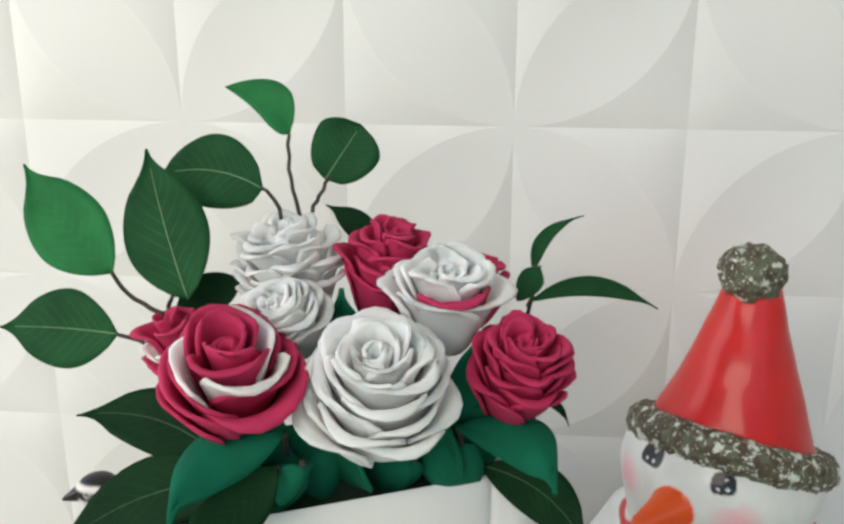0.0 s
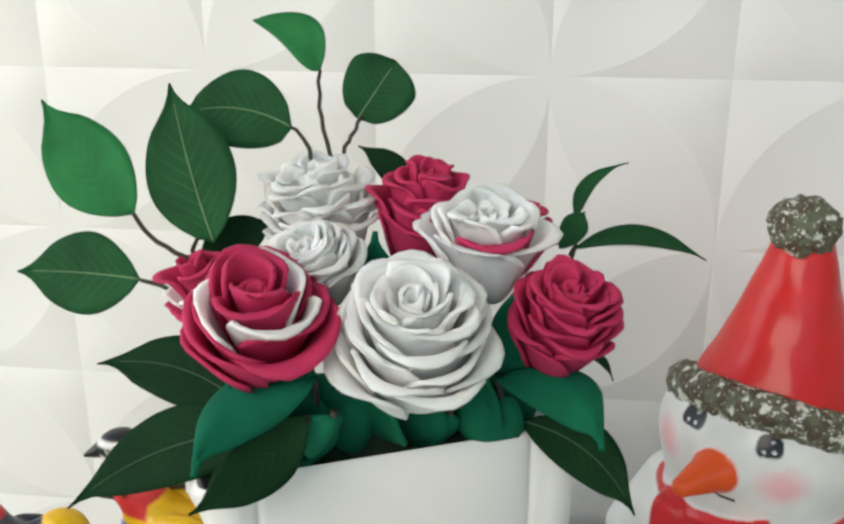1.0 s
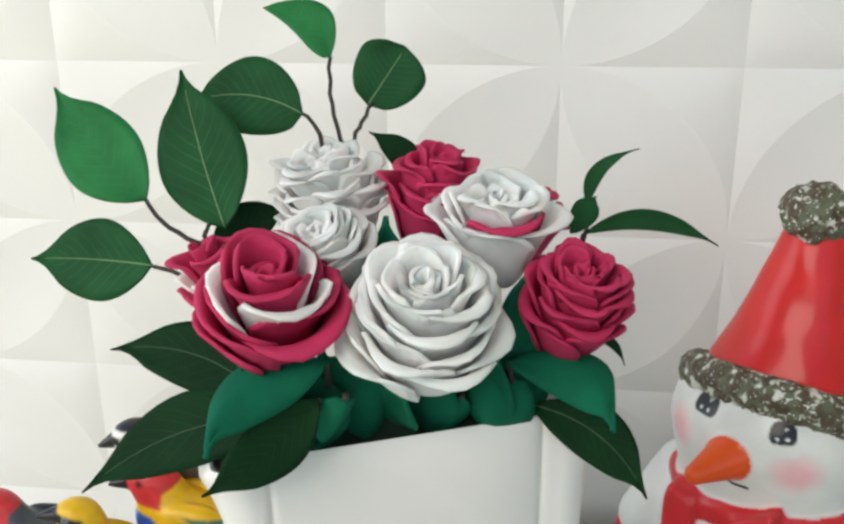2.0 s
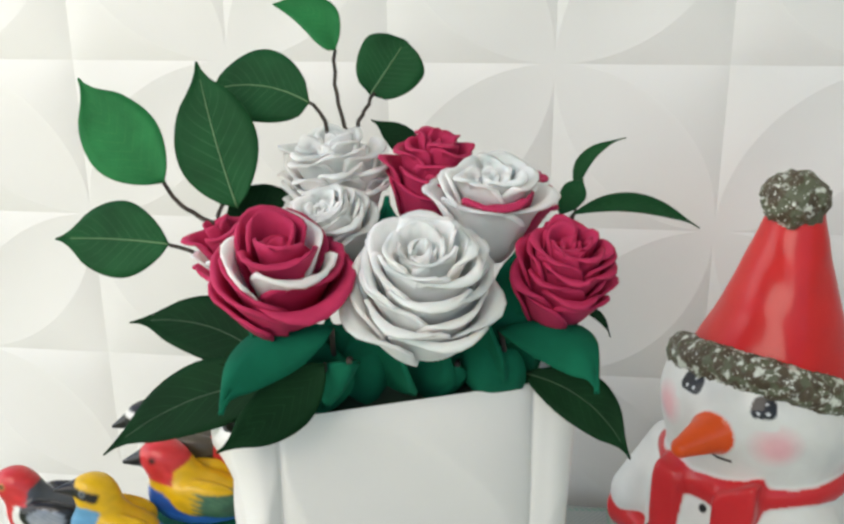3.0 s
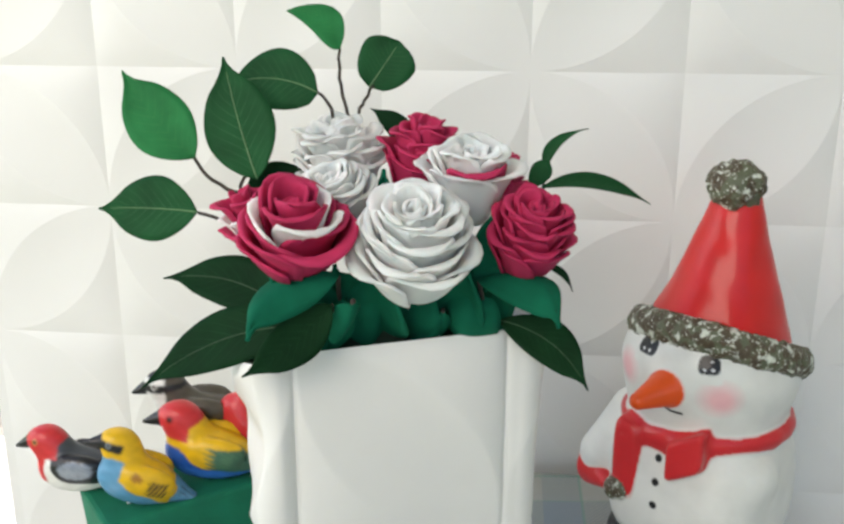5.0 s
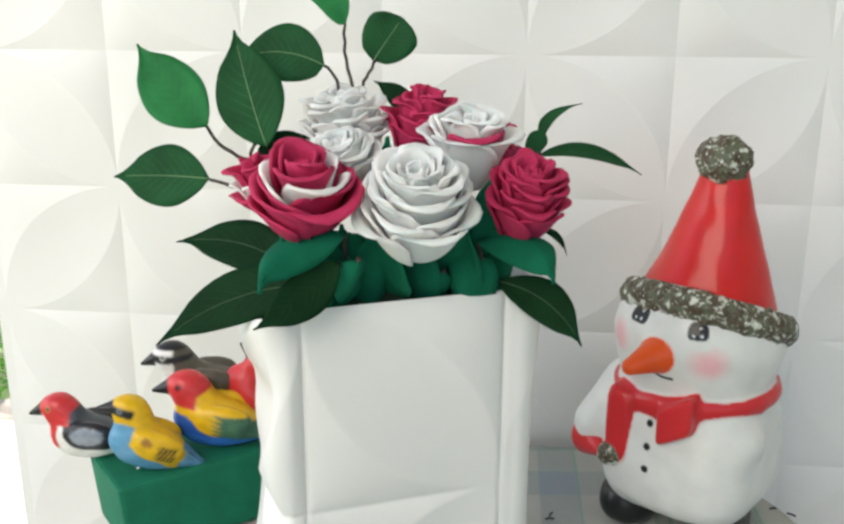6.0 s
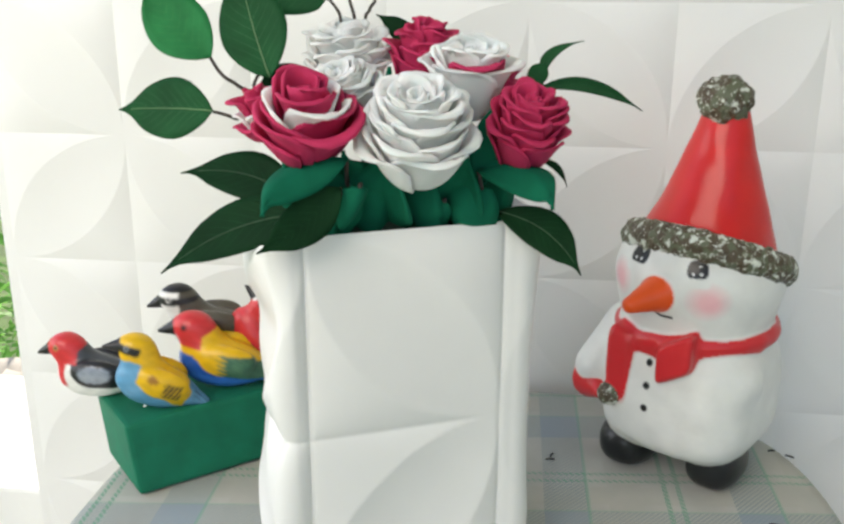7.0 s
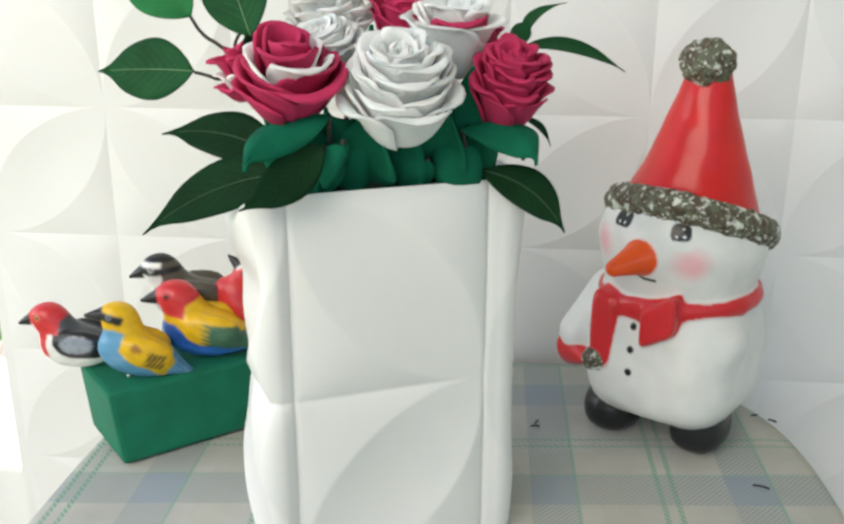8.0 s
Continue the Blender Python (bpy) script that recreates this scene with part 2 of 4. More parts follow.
def tube(points, r0, r1, sides=7):
    pts = np.asarray(points, dtype=float)
    d = np.gradient(pts, axis=0)
    d /= np.linalg.norm(d, axis=1, keepdims=True)
    verts, faces = [], []
    side = np.cross(d[0], (0.3, 0.2, 0.9))
    for i, p in enumerate(pts):
        side = side - d[i] * (side @ d[i])
        side /= np.linalg.norm(side)
        up = np.cross(d[i], side)
        r = r0 + (r1 - r0) * i / (len(pts) - 1)
        for s in range(sides):
            w = 2 * math.pi * s / sides
            verts.append(p + r * (math.cos(w) * side + math.sin(w) * up))
    for i in range(len(pts) - 1):
        for s in range(sides):
            e = (s + 1) % sides
            faces.append([i * sides + s, i * sides + e, (i + 1) * sides + e, (i + 1) * sides + s])
    faces.append(list(range(sides))[::-1])
    faces.append([(len(pts) - 1) * sides + s for s in range(sides)])
    return verts, faces


def curve_points(a, b, bulge, n=9):
    a, b, bulge = np.array(a), np.array(b), np.array(bulge)
    return [a + (b - a) * t + bulge * 4 * t * (1 - t) for t in np.linspace(0, 1, n)]


def surface_nets(field, lo, hi, step):
    """The zero surface of a distance field, as verts and quads."""
    ax = [np.arange(lo[i], hi[i] + step, step) for i in range(3)]
    X, Y, Z = np.meshgrid(*ax, indexing="ij")
    d = field(X, Y, Z)
    s = d < 0
    c = [d[i:d.shape[0] - 1 + i, j:d.shape[1] - 1 + j, k:d.shape[2] - 1 + k] for i in (0, 1) for j in (0, 1) for k in (0, 1)]
    cnt = sum((q < 0).astype(np.int8) for q in c)
    cells = np.argwhere((cnt > 0) & (cnt < 8))
    vals = np.stack([q[tuple(cells.T)] for q in c], 1)
    offs = np.array([(i, j, k) for i in (0, 1) for j in (0, 1) for k in (0, 1)], dtype=float)
    acc, num = np.zeros((len(cells), 3)), np.zeros(len(cells))
    for p in range(8):
        for q in range(p + 1, 8):
            if np.abs(offs[p] - offs[q]).sum() == 1:
                a, b = vals[:, p], vals[:, q]
                m = (a < 0) != (b < 0)
                t = np.where(m, a / np.where(m, a - b, 1.0), 0.0)
                acc += m[:, None] * (offs[p] + t[:, None] * (offs[q] - offs[p]))
                num += m
    verts = np.array(lo) + step * (cells + acc / num[:, None])
    index = -np.ones(cnt.shape, dtype=np.int64)
    index[tuple(cells.T)] = np.arange(len(cells))
    faces = []
    for axis in range(3):
        sl0, sl1 = [slice(None)] * 3, [slice(None)] * 3
        sl0[axis], sl1[axis] = slice(0, -1), slice(1, None)
        e = np.argwhere(s[tuple(sl0)] != s[tuple(sl1)])
        u, v = (axis + 1) % 3, (axis + 2) % 3
        ok = (e[:, u] > 0) & (e[:, v] > 0) & (e[:, u] < d.shape[u] - 1) & (e[:, v] < d.shape[v] - 1)
        e = e[ok]
        quad = []
        for du, dv in ((-1, -1), (0, -1), (0, 0), (-1, 0)):
            g = e.copy()
            g[:, u] += du
            g[:, v] += dv
            quad.append(index[tuple(g.T)])
        quad = np.stack(quad, 1)
        flip = ~s[tuple(e.T)]
        quad[flip] = quad[flip][:, ::-1]
        faces.append(quad)
    return verts, np.vstack(faces)


def ellipsoid(X, Y, Z, c, r, power=2.0):
    x, y, z = (X - c[0]) / r[0], (Y - c[1]) / r[1], (Z - c[2]) / r[2]
    k = (np.abs(x) ** power + np.abs(y) ** power + np.abs(z) ** power) ** (1.0 / power)
    return (k - 1.0) * min(r)


def capsule(X, Y, Z, a, b, ra, rb):
    a, b = np.array(a), np.array(b)
    d = b - a
    t = np.clip(((X - a[0]) * d[0] + (Y - a[1]) * d[1] + (Z - a[2]) * d[2]) / (d @ d), 0, 1)
    return np.sqrt((X - a[0] - t * d[0]) ** 2 + (Y - a[1] - t * d[1]) ** 2 + (Z - a[2] - t * d[2]) ** 2) - (ra + (rb - ra) * t)


def blend(a, b, k):
    h = np.clip(0.5 + 0.5 * (b - a) / k, 0, 1)
    return b + (a - b) * h - k * h * (1 - h)


def wobble(X, Y, Z, f, seed=0.0):
    """A smooth uneven field between about -1 and 1."""
    return (np.sin(f * X + 1.7 * np.sin(f * 0.83 * Y + seed) + seed) + np.sin(f * 1.13 * Y + 1.5 * np.sin(f * 0.91 * Z + 2 * seed))
            + np.sin(f * 0.97 * Z + 1.6 * np.sin(f * 1.07 * X + 3 * seed))) / 3.0


# ---- embossed petal relief, shared by wall panels and vase ----
PITCH = 0.125


def relief(u, v, flip, height, dip=0.55):
    """Height in one square cell, u and v from 0 to 1: two arcs that cross from corner to corner as ridges, a hollow petal between them."""
    u = np.where(flip, 1 - u, u)
    a, b = 1 - u, v
    rB, rD = np.hypot(u - 1, v), np.hypot(u, v - 1)
    top = 0.1465
    near_b = (a * b / (a + b + 1e-9) / top) ** 0.85
    near_d = (np.clip(u * (1 - v), 0, None) / (u + 1 - v + 1e-9) / top) ** 0.85
    c = np.clip(u + v - 1, -1, 1)
    al = np.arccos(c / math.sqrt(2)) - math.pi / 4
    ra, rb = np.clip(1 - np.cos(al), 0, None), np.clip(1 - np.sin(al), 0, None)
    ridge = (ra * rb / (ra + rb + 1e-9) / top) ** 0.85
    w1, w2 = np.clip(1 - rD, 0, None), np.clip(1 - rB, 0, None)
    s = w2 / (w1 + w2 + 1e-9)
    petal = ridge * (1 - dip * 4 * s * (1 - s))
    return height * np.where(rD > 1, near_b, np.where(rB > 1, near_d, petal))


def panel_mesh(name, cols, rows, height=0.0046, shift=0, steps=28, dip=0.50):
    """An embossed panel, front towards -y, its lower left corner at the origin. In each square cell two arcs cross from
    tip to tip as sharp ridges; between them lies a hollow petal, and beyond each a sloping spandrel."""
    tau = np.linspace(0, 1, steps + 1)
    th = 0.5 * math.pi * (0.35 * tau + 0.65 * (tau * tau * (3 - 2 * tau)))
    ra, rb = 1 - np.cos(th), 1 - np.sin(th)
    crest = height * (ra * rb / (ra + rb + 1e-9) / 0.1465) ** 0.92
    frac = th / (0.5 * math.pi)
    arc_b, arc_d = np.stack([1 - np.cos(th), np.sin(th)], 1), np.stack([np.sin(th), 1 - np.cos(th)], 1)
    side_1, side_2 = np.clip(2 * frac, 0, 1), np.clip(2 * frac - 1, 0, 1)
    edge_d, edge_b = np.stack([side_2, side_1], 1), np.stack([side_1, side_2], 1)
    patches = []
    for p, q, n, kind in ((arc_b, arc_d, 8, "petal"), (edge_d, arc_b, 5, "ramp"), (arc_d, edge_b, 5, "fall")):
        k = np.linspace(0, 1, n + 1)[None, :]
        uv = p[:, None] * (1 - k[..., None]) + q[:, None] * k[..., None]
        form = 1 - dip * 4 * k * (1 - k) if kind == "petal" else (k * (1.22 - 0.22 * k) if kind == "ramp" else (1 - k) * (1 + 0.22 * k))
        patches.append((uv, crest[:, None] * form))
    verts, faces, base = [], [], 0
    for ci in range(cols):
        for cj in range(rows):
            flip = (ci + cj + shift) % 2 == 1
            for uv, h in patches:
                u = 1 - uv[..., 0] if flip else uv[..., 0]
                P = np.stack([(u + ci) * PITCH, -h, (uv[..., 1] + cj) * PITCH], -1)
                na, nb = h.shape
                verts.append(P.reshape(-1, 3))
                i, j = np.meshgrid(np.arange(na - 1), np.arange(nb - 1), indexing="ij")
                a = (base + i * nb + j).ravel()
                quad = np.stack([a, a + 1, a + nb + 1, a + nb], 1)
                faces += (quad[:, ::-1] if flip else quad).tolist()
                base += na * nb
    back_v, back_f = box_data((0, 0.0005, 0), (cols * PITCH, 0.0030, rows * PITCH))[:2]
    verts.append(np.array([tuple(v) for v in back_v], dtype=float))
    faces += [[base + k for k in f] for f in back_f]
    return mesh_of(name, np.concatenate(verts), faces, PANEL)


# ---- large structure ----
WALL_Y, COL_X, ROW_Z = 0.71, -0.2865, 0.350
FLOOR_Z, CEILING_Z = -0.75, 2.75
wall_back = tagged(new("wall_back", mesh_of("wall_back", *box_data((-0.4215, WALL_Y + 0.004, FLOOR_Z), (2.6, WALL_Y + 0.13, CEILING_Z)), PLASTER, False)),
                   "white wall faced with embossed white plastic panels", "wall", kind="structure")
wide, strip = panel_mesh("wall_panel", 8, 8), panel_mesh("wall_panel_strip", 1, 8, shift=1)
for zi in (0, 1):
    # a petal tip falls on column 3 of the row at ROW_Z
    z = ROW_Z - 7 * PITCH + zi * 8 * PITCH
    for xi in range(3):
        part("wall_panel", wide, wall_back).location = (COL_X + xi * 8 * PITCH, WALL_Y, z)
    part("wall_panel", strip, wall_back).location = (COL_X - PITCH, WALL_Y, z)
    part("panel_border", mesh_of("panel_border", *box_data((0, 0.0, 0), (0.0100, 0.0030, 8 * PITCH)), PANEL, False), wall_back).location = (COL_X - PITCH - 0.0100, WALL_Y, z)

tagged(new("floor", mesh_of("floor", *box_data((-0.9, -2.6, FLOOR_Z - 0.1), (2.6, WALL_Y + 0.13, FLOOR_Z)), TILE, False)), "pale tiled porch floor", "floor", kind="structure")
tagged(new("ceiling", mesh_of("ceiling", *box_data((-0.9, -2.6, CEILING_Z), (2.6, WALL_Y + 0.13, CEILING_Z + 0.1)), PLASTER, False)), "white plastered ceiling", "ceiling", kind="structure")
tagged(new("wall_east", mesh_of("wall_east", *box_data((2.6, -2.6, FLOOR_Z), (2.72, WALL_Y + 0.13, CEILING_Z)), PLASTER, False)), "plain white plastered wall", "wall", kind="structure")
tagged(new("low_wall", mesh_of("low_wall", *box_data((-3.2, WALL_Y + 0.02, -0.9), (-0.4235, WALL_Y + 0.30, -0.178), 0.006), PLASTER, False)), "low white plastered wall in sunlight", "wall", kind="structure")
ground_v = [(-400, -400, -0.9), (400, -400, -0.9), (400, 400, -0.9), (-400, 400, -0.9)]
tagged(new("ground", mesh_of("ground", ground_v, [(0, 1, 2, 3)], GRASS, False)), "green lawn in sunlight", "ground", kind="structure")


# ---- garden beyond the low wall ----
def hedge(x0, x1, y, z0, z1):
    rnd = random.Random(5)
    verts, faces = [], []
    for _ in range(5200):
        x, z = rnd.uniform(x0, x1), z0 + (z1 - z0) * rnd.random() ** 0.8
        p = Vector((x, y + rnd.gauss(0, 0.10), z + 0.05 * noise.noise(Vector((x * 4, 0, z * 4)))))
        r = Euler((rnd.uniform(-0.9, 0.9), rnd.uniform(-0.8, 0.8), rnd.uniform(0, 6.28))).to_matrix()
        l, w = rnd.uniform(0.03, 0.055), rnd.uniform(0.006, 0.010)
        k = len(verts)
        for q in ((-l, 0, 0), (0, w, 0.004), (l, 0, 0), (0, -w, 0.004)):
            verts.append(p + r @ Vector(q))
        faces.append((k, k + 1, k + 2, k + 3))
    return mesh_of("hedge", verts, faces, HEDGE)


tagged(new("hedge", hedge(-2.6, -0.5, 1.75, -0.9, 0.22)), "sunlit green leafy hedge in the garden", "hedge", kind="stuff")


def boulder(name, at, size, seed, material, label, category):
    bm = bmesh.new()
    bmesh.ops.create_icosphere(bm, subdivisions=4, radius=1.0)
    for v in bm.verts:
        v.co *= 1 + 0.30 * noise.noise(v.co * 1.3 + Vector((seed, 0, 0))) + 0.12 * noise.noise(v.co * 4 + Vector((0, seed, 0)))
        v.co = Vector((v.co.x * size[0], v.co.y * size[1], v.co.z * size[2]))
    bm.verts.index_update()
    me = mesh_of(name, [v.co[:] for v in bm.verts], [[v.index for v in q.verts] for q in bm.faces], material)
    bm.free()
    ob = new(name, me)
    ob.location = at
    return tagged(ob, label, category)


boulder("garden_stone", (-0.72, 1.16, -0.56), (0.24, 0.14, 0.36), 2.0, STONE, "weathered grey stone standing in the garden", "stone")
for k, (x, z) in enumerate(((-0.93, 0.02), (-0.98, -0.05), (-0.90, -0.10))):
    boulder("red_blossom", (x, 1.58, z), (0.022, 0.022, 0.018), 7.0 + k, PETAL_RED, "small red blossom on the hedge", "flower")


# ---- table and cloth ----
def table():
    t = thing("side_table", pose(0.052, 0.40, FLOOR_Z), "small wooden side table under a plaid cloth", "table")
    ring = []
    for i in range(72):
        c, d = math.cos(math.pi * i / 36), math.sin(math.pi * i / 36)
        ring.append((0.268 * math.copysign(abs(c) ** 0.571, c), 0.266 * math.copysign(abs(d) ** 0.571, d)))
    verts = [(x, y, z) for z in (0.715, 0.7455) for x, y in ring]
    faces = [[i, (i + 1) % 72, 72 + (i + 1) % 72, 72 + i] for i in range(72)] + [list(range(72))[::-1], list(range(72, 144))]
    part("tabletop", mesh_of("tabletop", verts, faces, WOOD, False), t)
    leg = mesh_of("leg", *box_data((-0.02, -0.02, 0.0), (0.02, 0.02, 0.715), 0.003), WOOD, False)
    for x in (-0.19, 0.19):
        for y in (-0.19, 0.19):
            part("leg", leg, t).location = (x, y, 0)
    return t


def tablecloth():
    """A cloth over the table with rounded back corners, hanging down its sides in soft folds."""
    half_x, y0, y1, drop = 0.276, 0.125, 0.676, 0.16
    cx, cy = 0.052, (y0 + y1) / 2
    hy = (y1 - y0) / 2
    rings = []
    n = 260
    fracs = [0.0, 0.25, 0.5, 0.7, 0.85, 0.93, 0.975, 1.0]
    for f in fracs + [("drop", d) for d in (0.004, 0.012, 0.03, 0.06, 0.10, drop)]:
        ring = []
        for i in range(n):
            w = 2 * math.pi * i / n
            c, s = math.cos(w), math.sin(w)
            e = 2.0 / 3.5
            x = half_x * math.copysign(abs(c) ** e, c)
            y = hy * math.copysign(abs(s) ** e, s)
            if isinstance(f, tuple):
                d = f[1]
                fold = 0.010 * min(1, d / 0.06) * math.sin(w * 17 + 1.3 * math.sin(w * 5))
                out = 1.0 + (0.004 * min(1, d / 0.012) + max(0, fold)) / half_x
                ring.append((cx + x * out, cy + y * out, -d))
            else:
                px, py = cx + x * f, cy + y * f
                lift = 0.0012 * noise.noise(Vector((px * 14, py * 14, 0))) if f < 0.97 else 0.0
                ring.append((px, py, lift - 0.0012))
        rings.append(ring)
    verts = [p for r in rings for p in r]
    faces = []
    for k in range(1, len(rings)):
        for i in range(n):
            j = (i + 1) % n
            a, b = (k - 1) * n, k * n
            faces.append((a + i, b + i, b + j, a + j) if k > 1 else (b + i, b + j, a + j, a + i))
    return mesh_of("tablecloth", verts, faces, PLAID)


table()
cloth = tagged(new("tablecloth", tablecloth()), "pale blue, green and cream plaid cloth over the side table", "tablecloth")

# loose dark threads on the cloth
for x, y, w, half in ((0.279, 0.473, -0.35, 0.0055), (0.119, 0.548, 0.1, 0.0035), (0.1205, 0.555, 1.2, 0.0030), (0.312, 0.576, -0.6, 0.0035), (0.300, 0.584, 0.2, 0.0028)):
    v, f = tube(curve_points((-half, 0, 0.0012), (half, 0, 0.0012), (0, 0.25 * half, 0)), 0.0008, 0.0008, 6)
    ob = tagged(new("thread", mesh_of("thread", v, f, BLACK)), "short dark loose thread lying on the plaid cloth", "thread", "threads on the cloth")
    ob.matrix_world = pose(x, y, 0, 0, 0, math.degrees(w))


# ---- vase ----
VASE_YAW = 24.0
VASE_AT = (0.0062, 0.4200)


def vase():
    hx, hy, corner, top, fold_z = 0.0825, 0.050, 0.0135, 0.2395, 0.1145
    t = thing("vase", pose(VASE_AT[0], VASE_AT[1], 0.0, 0, 0, VASE_YAW), "square white vase of embossed petal-patterned plastic panel", "vase")
    front, flank, arc = hx - corner, 2 * (hy - corner), corner * math.pi / 2
    half_round = 2 * front + flank + 2 * arc
    n, rows = 420, 132
    P = np.zeros((n + 1, rows + 1, 3))
    zs = np.linspace(0.0005, top, rows + 1)
    for i in range(n + 1):
        s = half_round * (2 * i / n - 1)
        q, sign = abs(s), (1.0 if s >= 0 else -1.0)
        # from the middle of the front round one side to the middle of the back
        if q < front:
            x, y, nx, ny = q, -hy, 0.0, -1.0
        elif q < front + arc:
            w = (q - front) / corner
            x, y, nx, ny = front + corner * math.sin(w), -hy + corner - corner * math.cos(w), math.sin(w), -math.cos(w)
        elif q < front + arc + flank:
            x, y, nx, ny = hx, -hy + corner + q - front - arc, 1.0, 0.0
        elif q < front + 2 * arc + flank:
            w = (q - front - arc - flank) / corner
            x, y, nx, ny = front + corner * math.cos(w), hy - corner + corner * math.sin(w), math.cos(w), math.sin(w)
        else:
            x, y, nx, ny = half_round - q, hy, 0.0, 1.0
        u = s / 0.1200 + 0.5
        ci = math.floor(u)
        v = (zs - fold_z) / PITCH
        cj = np.floor(v)
        flip = ((ci + cj) % 2) > 0.5
        # deep petals on one flank, a nearly flat strip beside the other seam
        deep = 0.0070 if ci == 0 else (0.0100 if s < 0 else 0.0030)
        h = relief(np.full_like(zs, u - ci), v - cj, ~flip, deep)
        lean = (0.009 if s < 0 and ci != 0 else 0.006) * np.clip((zs - 0.190) / 0.050, 0, 1) ** 1.5 * min(1.0, max(0.0, q - 0.060) / 0.02)
        seam = 0.0009 * np.exp(-((q - 0.0600) / 0.0016) ** 2)
        out = h - 0.003 + lean - seam - (0.0068 + 0.0065 * np.exp(-((zs - 0.180) / 0.020) ** 2) + 0.0035 * np.exp(-((zs - fold_z) / 0.012) ** 2) if s < 0 else -0.0025) * min(1.0, max(0.0, q - 0.068) / 0.02)
        P[i, :, 0], P[i, :, 1], P[i, :, 2] = sign * (x + nx * out), y + ny * out, zs - (0.011 * min(1.0, max(0.0, q - 0.072) / 0.03) * zs / top if s < 0 else 0.0)
    verts, faces, uv = sheet(P, 0.002, True)
    part("body", mesh_of("body", verts, faces, VASE), t)
    # unseen foam mound, domed to darken the shaded gaps under the roses
    nn = 40
    gx, gy = np.meshgrid(np.linspace(-0.070, 0.070, nn), np.linspace(-0.043, 0.043, nn), indexing="ij")
    dome = 0.218 + 0.026 * np.clip(1 - (gx / 0.07) ** 2, 0, 1) * np.clip(1 - (gy / 0.045) ** 2, 0, 1)
    dome += 0.003 * np.sin(gx * 210 + 2 * np.sin(gy * 150)) * np.sin(gy * 190 + 1.0)
    v, f, uv = sheet(np.stack([gx, gy, dome], -1), 0.012)
    part("floral_foam", mesh_of("floral_foam", v, f, SHADED_FOAM), t, "floral foam filling the vase, coloured as dark as the shaded gaps under the roses")
    return t


vase()


# ---- roses of craft foam ----
def petal_points(theta, R, r, z, zb, span, curl, rnd, ns=13, nv=11, pin=0.05, wave=0.03, point=0.12, drop=0.26):
    """One petal in the rose's own frame: a cupped wrap that hugs the rose and rolls out at its lip."""
    P = np.zeros((ns, nv, 3))
    p1, p2, p3 = rnd.uniform(0, 6.28), rnd.uniform(0, 6.28), rnd.uniform(-0.3, 0.3)
    tall = rnd.uniform(-0.03, 0.03)
    slope = 0.42 * (r / R)
    for i in range(ns):
        s = -1 + 2 * i / (ns - 1)
        reach = 1 - drop * abs(s) ** 2.3 + point * max(0.0, 1 - abs(s - p3) * 2.0) + tall
        for j in range(nv):
            v = j / (nv - 1) * reach
            wall, lip = min(1.0, v / 0.84), max(0.0, v - 0.56) / 0.44
            rr = r * (0.14 + 0.86 * max(wall, 1e-6) ** 0.52) + curl * R * lip ** 1.3 * (1 + 0.35 * math.sin(2.3 * s + p1))
            rr += R * (pin * s + wave * v * math.sin(2.9 * s + p1) + 0.6 * wave * lip * math.sin(6.3 * s + p2))
            zz = zb + (z - zb) * wall ** 1.12 - slope * curl * R * lip ** 1.7 + wave * R * lip * math.sin(4 * s + p2)
            a = theta + span * s
            P[i, j] = (rr * math.cos(a), rr * math.sin(a), zz)
    return P


def bud_points(r, zb, zt, turns=1.6, ns=30, nv=5):
    P = np.zeros((ns, nv, 3))
    for i in range(ns):
        f = i / (ns - 1)
        a, rr = f * turns * 2 * math.pi, r * (0.50 + 0.50 * f)
        for j in range(nv):
            v = j / (nv - 1)
            P[i, j] = (rr * (0.75 + 0.25 * v) * math.cos(a), rr * (0.75 + 0.25 * v) * math.sin(a), zb + (zt - zb) * (1.0 - 0.10 * math.sin(math.pi * f) + 0.04 * math.sin(a + 1.0)) * v)
    return P


def rose(at, axis, R, H, layers, bud, seed, label, spin=0.0, bud_r=0.13, thick=0.0012, wave=0.035, pin=0.06, drop=0.26, group="roses in the vase"):
    """at: the tip of its underside; axis: where it faces. layers: (petals, radius, height, half span, curl, material) from within."""
    q = Vector(axis).normalized().to_track_quat("Z", "Y").to_matrix().to_4x4()
    t = thing("rose", Matrix.Translation(at) @ q @ pose(0, 0, 0, 0, 0, spin), label, "flower", group)
    rnd = random.Random(seed)
    v, f, uv = sheet(bud_points(bud_r * R, 0.35 * H, 0.95 * H), thick)
    part("bud", mesh_of("bud", v, f, bud), t)
    for k, (n, fr, fz, span, curl, mat) in enumerate(layers):
        start = rnd.uniform(0, 6.28)
        for i in range(n):
            a = start + 2 * math.pi * i / n + rnd.uniform(-0.12, 0.12)
            m = mat[i % len(mat)] if isinstance(mat, (list, tuple)) else mat
            P = petal_points(a, R, fr * R * rnd.uniform(0.97, 1.03), fz * H * rnd.uniform(0.98, 1.02), H * 0.02 * (len(layers) - k), span, curl * rnd.uniform(0.8, 1.25), rnd, wave=wave, pin=pin, drop=drop)
            v, f, uv = sheet(P, thick)
            part("petal", mesh_of("petal", v, f, m), t)
    return t


